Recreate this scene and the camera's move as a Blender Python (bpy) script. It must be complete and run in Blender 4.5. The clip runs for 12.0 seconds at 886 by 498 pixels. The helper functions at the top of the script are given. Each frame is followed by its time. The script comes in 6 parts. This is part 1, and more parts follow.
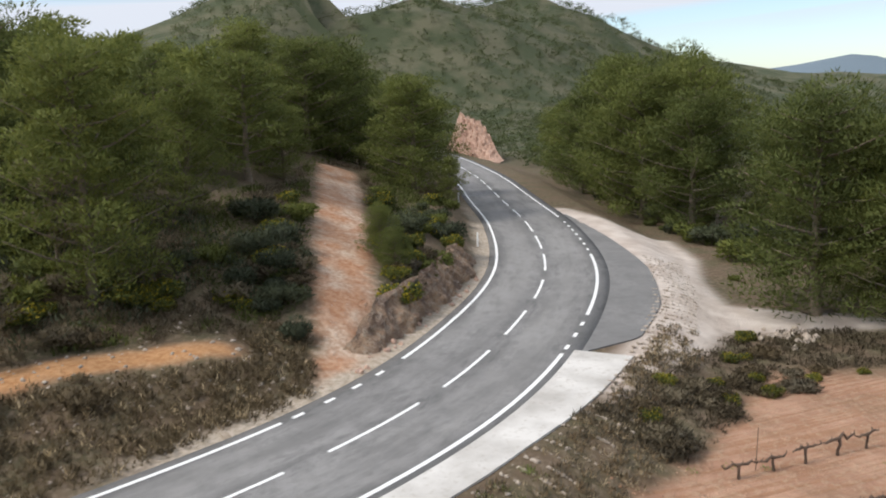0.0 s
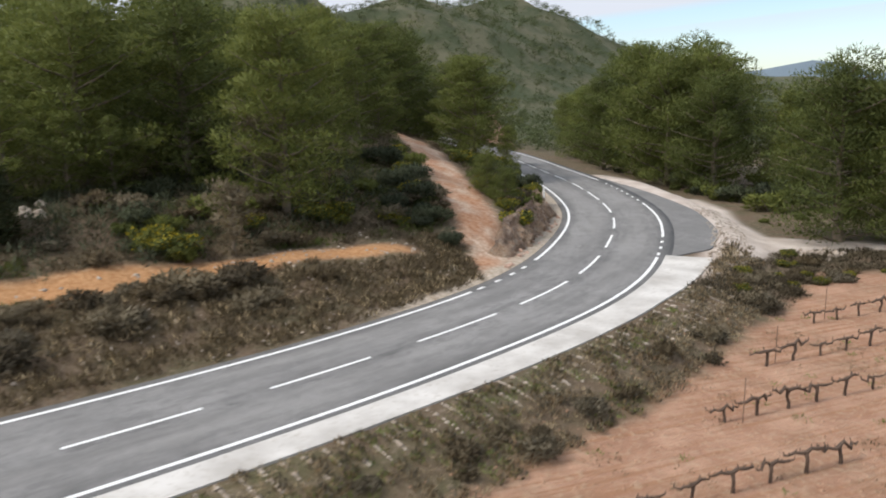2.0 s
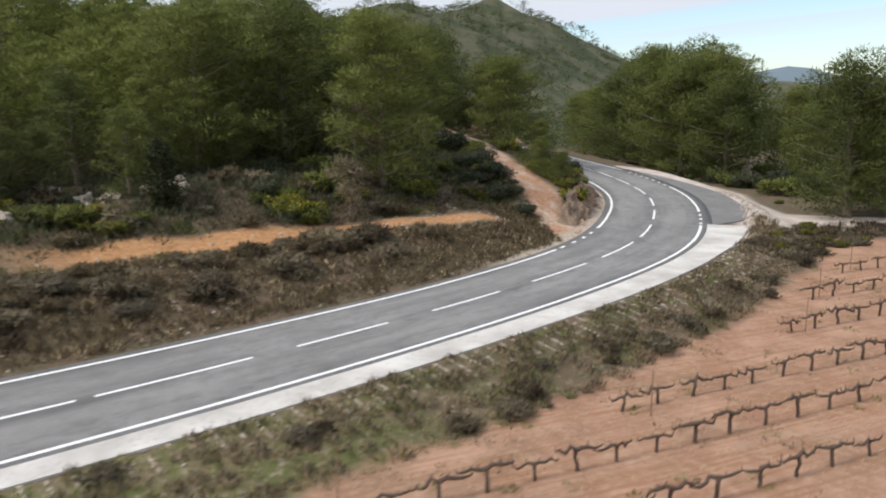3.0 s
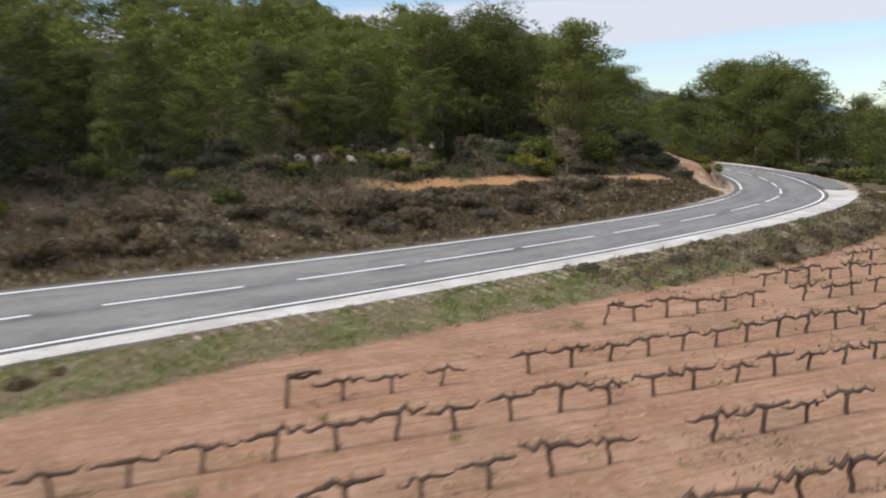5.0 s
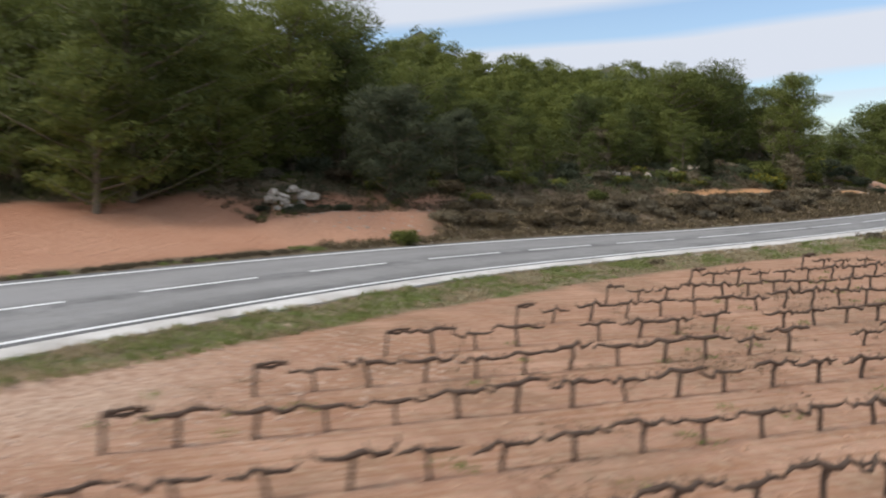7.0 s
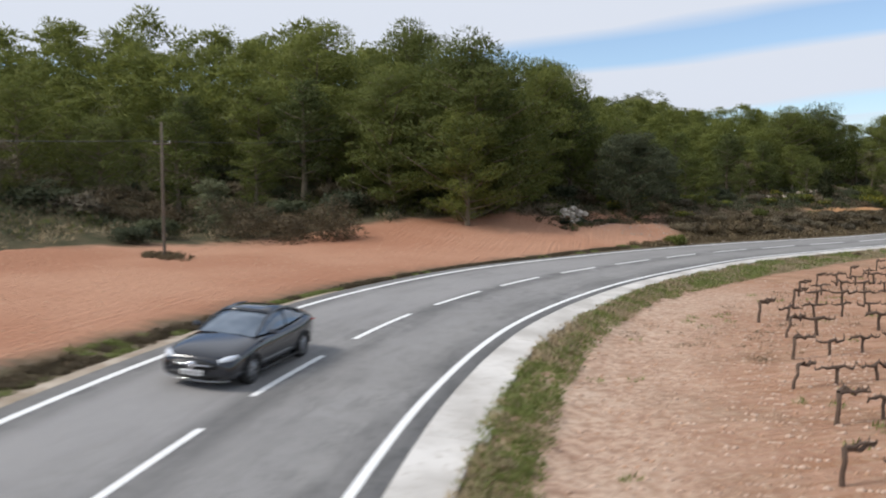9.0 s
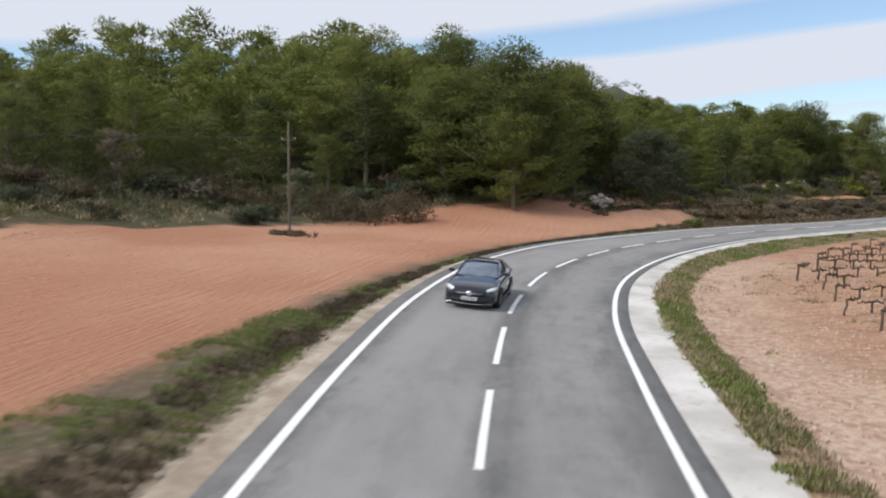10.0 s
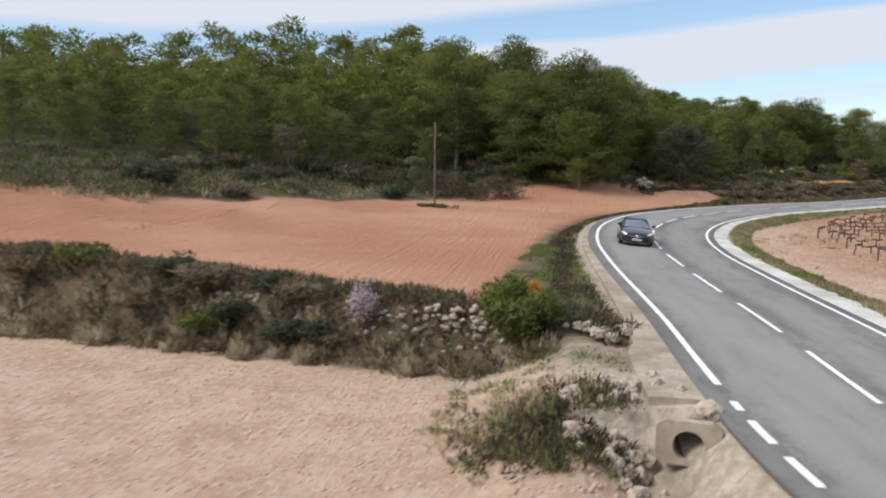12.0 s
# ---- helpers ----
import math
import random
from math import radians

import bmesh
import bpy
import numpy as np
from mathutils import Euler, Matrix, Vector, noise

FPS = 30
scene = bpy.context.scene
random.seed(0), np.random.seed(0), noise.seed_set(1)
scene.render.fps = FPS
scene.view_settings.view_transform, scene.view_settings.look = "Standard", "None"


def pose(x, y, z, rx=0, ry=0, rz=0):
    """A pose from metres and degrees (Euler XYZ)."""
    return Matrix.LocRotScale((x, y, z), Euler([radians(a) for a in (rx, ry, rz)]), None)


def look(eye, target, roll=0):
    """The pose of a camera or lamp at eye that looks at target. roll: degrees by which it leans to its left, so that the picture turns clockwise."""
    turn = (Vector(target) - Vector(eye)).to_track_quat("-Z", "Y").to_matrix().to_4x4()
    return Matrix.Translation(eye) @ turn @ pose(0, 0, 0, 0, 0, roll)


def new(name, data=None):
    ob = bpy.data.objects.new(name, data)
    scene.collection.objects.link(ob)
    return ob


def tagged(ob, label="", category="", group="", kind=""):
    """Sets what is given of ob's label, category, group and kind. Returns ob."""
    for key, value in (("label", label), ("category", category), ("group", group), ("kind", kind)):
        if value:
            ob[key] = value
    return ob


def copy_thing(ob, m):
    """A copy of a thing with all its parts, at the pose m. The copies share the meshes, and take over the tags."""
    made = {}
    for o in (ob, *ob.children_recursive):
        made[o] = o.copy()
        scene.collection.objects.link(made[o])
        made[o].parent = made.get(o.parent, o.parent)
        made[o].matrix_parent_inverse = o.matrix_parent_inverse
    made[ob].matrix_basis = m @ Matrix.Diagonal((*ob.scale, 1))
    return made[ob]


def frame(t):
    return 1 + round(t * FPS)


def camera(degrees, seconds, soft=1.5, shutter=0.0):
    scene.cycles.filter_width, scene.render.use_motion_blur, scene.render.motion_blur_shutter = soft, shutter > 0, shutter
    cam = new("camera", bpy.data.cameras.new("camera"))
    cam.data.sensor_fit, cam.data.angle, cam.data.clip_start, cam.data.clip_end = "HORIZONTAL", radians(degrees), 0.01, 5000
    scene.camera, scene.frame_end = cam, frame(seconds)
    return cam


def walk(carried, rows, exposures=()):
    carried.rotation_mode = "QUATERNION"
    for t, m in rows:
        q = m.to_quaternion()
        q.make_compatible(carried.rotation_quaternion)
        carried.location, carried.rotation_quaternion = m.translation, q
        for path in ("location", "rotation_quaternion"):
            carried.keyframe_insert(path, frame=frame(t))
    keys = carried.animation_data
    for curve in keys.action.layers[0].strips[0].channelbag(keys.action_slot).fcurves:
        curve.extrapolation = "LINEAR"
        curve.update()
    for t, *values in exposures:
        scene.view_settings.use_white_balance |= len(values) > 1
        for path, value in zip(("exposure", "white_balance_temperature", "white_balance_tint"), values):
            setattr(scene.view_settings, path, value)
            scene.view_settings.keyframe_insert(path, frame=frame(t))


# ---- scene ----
cam = camera(56.8, 12.0, soft=1.9, shutter=0.4)
PATH = [
    (0, (0.463, 1.517, 11.902), (-0.926, 2.91, 11.545), -1.6),
    (0.5, (0.647, -0.716, 11.244), (-0.733, 0.686, 10.885), -1.6),
    (1, (0.917, -3.774, 10.569), (-0.451, -2.36, 10.209), -1.5),
    (1.5, (1.095, -7.38, 10.03), (-0.251, -5.944, 9.676), -1.2),
    (2, (1.548, -11.946, 9.735), (0.216, -10.497, 9.38), -1.0),
    (2.5, (2.004, -16.639, 9.405), (0.686, -15.175, 9.056), -0.8),
    (2.7, (2.193, -18.632, 9.264), (0.884, -17.161, 8.915), -0.9),
    (4.3, (0.691, -35.618, 6.702), (-0.566, -34.095, 6.389), -0.0),
    (4.5, (0.873, -37.9, 6.496), (-0.39, -36.38, 6.187), -0.0),
    (5, (1.258, -44.002, 5.9), (-0.037, -42.505, 5.613), 0.1),
    (5.5, (1.756, -50.506, 5.425), (0.424, -49.037, 5.164), 0.3),
    (6, (2.362, -58.055, 5.003), (1.002, -56.608, 4.767), 0.5),
    (6.5, (3.093, -66.066, 4.587), (1.695, -64.653, 4.372), 0.5),
    (6.7, (3.322, -69.255, 4.449), (1.897, -67.868, 4.238), 0.6),
    (8.3, (4.137, -95.197, 4.075), (2.661, -93.854, 3.942), -0.4),
    (8.5, (4.173, -97.885, 4.055), (2.703, -96.535, 3.929), -0.5),
    (9, (4.762, -104.344, 4.082), (3.301, -102.984, 3.959), -0.4),
    (9.5, (5.687, -110.248, 4.106), (4.241, -108.873, 3.978), -0.3),
    (10, (6.768, -116.226, 4.065), (5.355, -114.818, 3.914), -0.2),
    (10.5, (8.104, -121.776, 3.936), (6.709, -120.352, 3.774), 0.1),
    (11, (9.412, -127.393, 4.056), (8.023, -125.965, 3.88), -0.0),
    (11.5, (10.862, -132.41, 4.112), (9.476, -130.98, 3.925), 0.2),
    (12, (12.416, -137.392, 4.309), (11.031, -135.962, 4.114), 0.2),
]
walk(cam, [(t, look(eye, target, roll)) for t, eye, target, roll in PATH], [(0.0, 0.22, 6200, 10), (3.0, 0.2, 6200, 10), (6.5, 0.1, 6150, 10), (12.0, 0.14, 6150, 10)])

# ---- light ----
world = bpy.data.worlds.new("world")
scene.world = world
world.use_nodes = True
wn, wl = world.node_tree.nodes, world.node_tree.links
wn.clear()
SUN_ELEV, SUN_AZ = radians(48), radians(205)      # azimuth counted clockwise from +y
sky = wn.new("ShaderNodeTexSky")
sky.sky_type = 'NISHITA'
sky.sun_disc = False
sky.sun_elevation, sky.sun_rotation = SUN_ELEV, SUN_AZ
sky.air_density, sky.dust_density, sky.ozone_density = 1.0, 0.6, 1.5
tc = wn.new("ShaderNodeTexCoord")
mp = wn.new("ShaderNodeMapping")
mp.inputs["Rotation"].default_value = (radians(14), radians(-12), radians(20))
mp.inputs["Scale"].default_value = (0.75, 0.75, 6.0)
ns = wn.new("ShaderNodeTexNoise")
ns.inputs["Scale"].default_value, ns.inputs["Detail"].default_value = 1.25, 5.0
ns.inputs["Roughness"].default_value = 0.42
rp = wn.new("ShaderNodeValToRGB")
# long bands of thin cloud, drawn out by the noise
dot = wn.new("ShaderNodeVectorMath")
dot.operation = 'DOT_PRODUCT'
dot.inputs[1].default_value = (-0.05, -0.05, 1.0)
wl.new(tc.outputs["Generated"], dot.inputs[0])


def sky_math(op, a, b):
    n = wn.new("ShaderNodeMath")
    n.operation = op
    for sock, v in zip(n.inputs, (a, b)):
        if isinstance(v, float):
            sock.default_value = v
        else:
            wl.new(v, sock)
    return n.outputs[0]


band = sky_math('LOGARITHM', sky_math('MULTIPLY', sky_math('MAXIMUM', dot.outputs["Value"], 0.057), 6.25), 2.67)
drift = sky_math('MULTIPLY', sky_math('SUBTRACT', ns.outputs["Fac"], 0.5), 0.7)
band = sky_math('COSINE', sky_math('MULTIPLY', sky_math('ADD', band, drift), 6.2832), 0.0)
band = sky_math('ADD', sky_math('MULTIPLY', band, 0.5), 0.5)
rp.color_ramp.elements[0].position, rp.color_ramp.elements[1].position = 0.62, 0.9
rp.color_ramp.elements[0].color, rp.color_ramp.elements[1].color = (1, 1, 1, 1), (0.08, 0.08, 0.08, 1)
cloud = wn.new("ShaderNodeRGB")
cloud.outputs[0].default_value = (4.9, 5.05, 5.4, 1)
mixs = wn.new("ShaderNodeMixRGB")
bg = wn.new("ShaderNodeBackground")
bg.inputs["Strength"].default_value = 0.14
wo = wn.new("ShaderNodeOutputWorld")
wl.new(tc.outputs["Generated"], mp.inputs["Vector"])
wl.new(mp.outputs[0], ns.inputs["Vector"])
wl.new(band, rp.inputs[0])
wl.new(rp.outputs[0], mixs.inputs[0])
wl.new(sky.outputs[0], mixs.inputs[1])
wl.new(cloud.outputs[0], mixs.inputs[2])
wl.new(mixs.outputs[0], bg.inputs["Color"])
wl.new(bg.outputs[0], wo.inputs["Surface"])
sun_data = bpy.data.lights.new("sun", "SUN")
sun_data.energy, sun_data.angle, sun_data.color = 2.85, radians(18), (1.0, 0.92, 0.82)
sun = new("sun", sun_data)
sd = Vector((math.sin(SUN_AZ) * math.cos(SUN_ELEV), math.cos(SUN_AZ) * math.cos(SUN_ELEV), math.sin(SUN_ELEV)))
sun.matrix_world = look(sd * 200, (0, 0, 0))

# ---- materials ----


def srgb(r, g, b):
    return tuple(((c / 255) / 12.92 if c <= 10 else ((c / 255 + 0.055) / 1.055) ** 2.4) for c in (r, g, b)) + (1,)


class Mat:
    """A small builder for node materials."""

    def __init__(self, name, rough=0.8, metal=0.0, spec=0.4):
        self.m = bpy.data.materials.new(name)
        self.m.use_nodes = True
        self.n, self.l = self.m.node_tree.nodes, self.m.node_tree.links
        self.b = self.n["Principled BSDF"]
        self.b.inputs["Roughness"].default_value = rough
        self.b.inputs["Metallic"].default_value = metal
        self.b.inputs["Specular IOR Level"].default_value = spec
        self.co = self.n.new("ShaderNodeNewGeometry").outputs["Position"]

    def noise(self, scale, detail=4.0, rough=0.55, stretch=None, turn=0.0):
        t = self.n.new("ShaderNodeTexNoise")
        t.inputs["Scale"].default_value, t.inputs["Detail"].default_value, t.inputs["Roughness"].default_value = scale, detail, rough
        v = self.co
        if stretch:
            mpn = self.n.new("ShaderNodeMapping")
            mpn.vector_type = 'TEXTURE'
            mpn.inputs["Rotation"].default_value = (0, 0, turn)
            mpn.inputs["Scale"].default_value = stretch
            self.l.new(v, mpn.inputs["Vector"])
            v = mpn.outputs[0]
        self.l.new(v, t.inputs["Vector"])
        return t.outputs["Fac"]

    def ramp(self, fac, a, b, lo=0.35, hi=0.65):
        r = self.n.new("ShaderNodeValToRGB")
        r.color_ramp.elements[0].position, r.color_ramp.elements[1].position = lo, hi
        r.color_ramp.elements[0].color, r.color_ramp.elements[1].color = a, b
        self.l.new(fac, r.inputs[0])
        return r.outputs[0]

    def mix(self, fac, a, b, mode='MIX'):
        x = self.n.new("ShaderNodeMixRGB")
        x.blend_type = mode
        for sock, v in zip(x.inputs, (fac, a, b)):
            if isinstance(v, (float, int)):
                sock.default_value = v
            elif isinstance(v, tuple):
                sock.default_value = v
            else:
                self.l.new(v, sock)
        return x.outputs[0]

    def math(self, op, a, b=0.0):
        x = self.n.new("ShaderNodeMath")
        x.operation = op
        for sock, v in zip(x.inputs, (a, b)):
            if isinstance(v, (float, int)):
                sock.default_value = v
            else:
                self.l.new(v, sock)
        return x.outputs[0]

    def attr(self, name):
        a = self.n.new("ShaderNodeAttribute")
        a.attribute_name = name
        return a.outputs["Fac"]

    def rnd(self):
        return self.n.new("ShaderNodeObjectInfo").outputs["Random"]

    def island(self):
        return self.n.new("ShaderNodeNewGeometry").outputs["Random Per Island"]

    def done(self, colour, bump=None, strength=0.3, dist=0.05, rough=None):
        if isinstance(colour, tuple):
            self.b.inputs["Base Color"].default_value = colour
        else:
            self.l.new(colour, self.b.inputs["Base Color"])
        if bump is not None:
            bn = self.n.new("ShaderNodeBump")
            bn.inputs["Strength"].default_value, bn.inputs["Distance"].default_value = strength, dist
            self.l.new(bump, bn.inputs["Height"])
            self.l.new(bn.outputs[0], self.b.inputs["Normal"])
        if rough is not None:
            self.l.new(rough, self.b.inputs["Roughness"])
        return self.m


def simple(name, a, b, scale=8.0, rough=0.8, metal=0.0, bump=0.0, spec=0.4):
    k = Mat(name, rough, metal, spec)
    f1, f2 = k.noise(scale), k.noise(scale * 9)
    c = k.mix(0.35, k.ramp(f1, a, b), k.ramp(f2, a, b))
    return k.done(c, f2 if bump else None, bump, 0.02)


def foliage(name, dark, mid, light, spec=0.25):
    """Leaves: tone varies from tuft to tuft and from plant to plant."""
    k = Mat(name, 0.65, 0.0, spec)
    c = k.ramp(k.island(), dark, light, 0.0, 1.0)
    c = k.mix(0.55, c, mid)
    tone = k.ramp(k.rnd(), (0.72, 0.74, 0.72, 1), (1.2, 1.16, 1.0, 1), 0.0, 1.0)
    c = k.mix(1.0, c, tone, 'MULTIPLY')
    tr = k.n.new("ShaderNodeBsdfTranslucent")
    k.l.new(c, tr.inputs["Color"])
    k.done(c)
    mx = k.n.new("ShaderNodeMixShader")
    mx.inputs[0].default_value = 0.45
    k.l.new(k.b.outputs[0], mx.inputs[1])
    k.l.new(tr.outputs[0], mx.inputs[2])
    k.l.new(mx.outputs[0], k.n["Material Output"].inputs["Surface"])
    return k.m


M_PINE = foliage("pine_needles", (0.085, 0.108, 0.028, 1), (0.145, 0.175, 0.05, 1), (0.225, 0.24, 0.068, 1))
M_PINE_DARK = foliage("dark_pine_needles", (0.064, 0.085, 0.03, 1), (0.115, 0.142, 0.046, 1), (0.175, 0.195, 0.07, 1))
M_OAK = foliage("holm_oak_leaves", (0.035, 0.046, 0.028, 1), (0.075, 0.092, 0.056, 1), (0.15, 0.165, 0.11, 1))
M_GREY = foliage("dry_grey_twigs", (0.12, 0.10, 0.07, 1), (0.20, 0.17, 0.125, 1), (0.3, 0.26, 0.20, 1))
M_SCRUB = foliage("dry_scrub_leaves", (0.072, 0.057, 0.038, 1), (0.135, 0.106, 0.07, 1), (0.235, 0.19, 0.128, 1))
M_GREEN = foliage("green_scrub_leaves", (0.06, 0.08, 0.024, 1), (0.13, 0.155, 0.042, 1), (0.23, 0.24, 0.07, 1))
M_GORSE = foliage("yellow_gorse_flowers", (0.22, 0.19, 0.02, 1), (0.36, 0.30, 0.03, 1), (0.55, 0.45, 0.04, 1))
M_ORANGE = foliage("orange_leaves", (0.28, 0.13, 0.02, 1), (0.42, 0.2, 0.03, 1), (0.55, 0.3, 0.05, 1))
M_ALMOND = foliage("pale_pink_blossom", (0.45, 0.33, 0.42, 1), (0.62, 0.48, 0.58, 1), (0.8, 0.7, 0.78, 1))
M_OLIVE = foliage("grey_green_olive_leaves", (0.09, 0.105, 0.06, 1), (0.16, 0.18, 0.11, 1), (0.27, 0.29, 0.2, 1))
M_GRASS = foliage("verge_grass", (0.12, 0.155, 0.045, 1), (0.2, 0.245, 0.09, 1), (0.31, 0.335, 0.125, 1))
M_STRAWBROWN = foliage("brown_dead_weeds", (0.17, 0.12, 0.09, 1), (0.26, 0.19, 0.12, 1), (0.36, 0.28, 0.18, 1))
M_DRYGRASS = foliage("dry_grass", (0.32, 0.25, 0.165, 1), (0.48, 0.385, 0.265, 1), (0.64, 0.54, 0.39, 1))
M_FARWOOD = foliage("far_wood", (0.075, 0.095, 0.04, 1), (0.12, 0.145, 0.064, 1), (0.18, 0.2, 0.095, 1))
M_BARK = simple("pine_bark", (0.10, 0.09, 0.055, 1), (0.22, 0.17, 0.13, 1), 6, 0.9, 0, 0.5)
M_VINEWOOD = simple("dark_vine_wood", (0.06, 0.04, 0.029, 1), (0.165, 0.112, 0.08, 1), 22, 0.9, 0, 0.6)
M_LIME = simple("pale_limestone", (0.27, 0.215, 0.165, 1), (0.56, 0.485, 0.40, 1), 3, 0.9, 0, 0.8)
M_WHITEROCK = simple("cream_limestone", (0.2, 0.165, 0.125, 1), (0.6, 0.54, 0.46, 1), 2.2, 0.9, 0, 0.8)
M_REDROCK = simple("reddish_rock", (0.3, 0.175, 0.12, 1), (0.58, 0.42, 0.33, 1), 1.6, 0.9, 0, 0.8)

# ---- plan: the road's centre line ----
# stations: x, y, height, cross fall (left side higher), width between the edge lines
STATIONS = [
    (120.0, -176.0, -3.0, 0.0, 6.6), (70.0, -155.0, -2.2, 0.0, 6.6), (36.0, -138.5, -1.6, 0.01, 6.6), (17.26, -126.79, -1.26, 0.02, 6.6), (9.87, -121.06, -0.96, 0.04, 6.7), (1.6, -111.01, -0.64, 0.06, 6.85),
    (-6.02, -101.79, -0.36, 0.07, 7.0), (-12.27, -93.54, -0.14, 0.08, 7.05), (-17.45, -84.75, 0.05, 0.09, 7.12),
    (-21.87, -73.97, 0.05, 0.09, 7.2), (-25.07, -62.1, -0.08, 0.08, 7.07), (-27.19, -48.0, -0.2, 0.07, 6.92),
    (-26.94, -33.84, -0.27, 0.07, 6.65), (-24.61, -19.86, -0.2, 0.05, 6.4), (-21.73, -5.98, 0.16, 0.03, 6.2),
    (-19.98, 7.99, 0.55, 0.01, 6.15), (-20.41, 20.03, 0.87, 0.01, 6.2), (-24.23, 30.9, 1.07, 0.02, 6.25)]
STATIONS += [
    (-30.53, 41.62, 1.37, 0.01, 6.3), (-40.51, 52.49, 1.74, 0.01, 6.3), (-52.66, 63.27, 2.0, 0.01, 6.3),
    (-72.74, 81.1, 2.1, 0.01, 6.3), (-98.46, 101.39, 2.1, 0.01, 6.3), (-125.84, 120.86, 2.0, 0.01, 6.3), (-175.0, 150.0, 2.0, 0.0, 6.3)]


def spline(rows, k=24):
    P = np.array(rows, float)
    P = np.vstack([2 * P[0] - P[1], P, 2 * P[-1] - P[-2]])
    out = []
    for i in range(1, len(P) - 2):
        a, b, c, d = P[i - 1:i + 3]
        for u in np.arange(k) / k:
            out.append(0.5 * (2 * b + (c - a) * u + (2 * a - 5 * b + 4 * c - d) * u * u + (3 * b - a - 3 * c + d) * u ** 3))
    out.append(P[-2])
    return np.array(out)


RAW = spline(STATIONS)
_s = np.concatenate([[0], np.cumsum(np.hypot(*np.diff(RAW[:, :2], axis=0).T))])
S = np.arange(0, _s[-1], 0.6)
RD = np.column_stack([np.interp(S, _s, RAW[:, i]) for i in range(5)])     # x y z fall width
_t = np.gradient(RD[:, :2], axis=0)
_t /= np.hypot(*_t.T)[:, None]
RT, RN = _t, np.stack([_t[:, 1], -_t[:, 0]], 1)                            # along, to the right


def road_frame(x, y):
    """Arc length, signed offset (right positive) and index of the nearest place on the centre line."""
    x, y = np.asarray(x, float).ravel(), np.asarray(y, float).ravel()
    idx = np.empty(len(x), int)
    sub = RD[::3, :2]
    for i in range(0, len(x), 20000):
        dx = x[i:i + 20000, None] - sub[None, :, 0]
        dy = y[i:i + 20000, None] - sub[None, :, 1]
        idx[i:i + 20000] = (dx * dx + dy * dy).argmin(1) * 3
    dx, dy = x - RD[idx, 0], y - RD[idx, 1]
    along = dx * RT[idx, 0] + dy * RT[idx, 1]
    idx = np.clip(idx + np.rint(along / 0.6).astype(int), 0, len(S) - 1)
    dx, dy = x - RD[idx, 0], y - RD[idx, 1]
    off = dx * RN[idx, 0] + dy * RN[idx, 1]
    far = np.hypot(dx, dy)
    off = np.where(np.abs(off) < far - 0.5, np.sign(off) * far, off)
    return S[idx], off, idx


def smooth(a, b, v):
    u = np.clip((v - a) / (b - a), 0, 1)
    return u * u * (3 - 2 * u)


def lumps(x, y, size, seed=0):
    """Cheap smooth noise, -1..1."""
    r = np.random.RandomState(seed)
    out = 0
    for _ in range(5):
        a, p, k = r.uniform(0, 6.28), r.uniform(0, 6.28), r.uniform(0.7, 1.5) * 6.28 / size
        out = out + np.sin((x * np.cos(a) + y * np.sin(a)) * k + p)
    return out / 3.2


# the dry-stone terrace wall leaves the road here and runs along WALL_T
WALL_0, WALL_T = np.array((0.2, -116.3)), np.array((-0.915, -0.403))
WALL_N = np.array((WALL_T[1], -WALL_T[0])) * -1          # to the lower field
if WALL_N[1] > 0:
    WALL_N = -WALL_N


def wall_side(x, y):
    return (x - WALL_0[0]) * WALL_N[0] + (y - WALL_0[1]) * WALL_N[1]


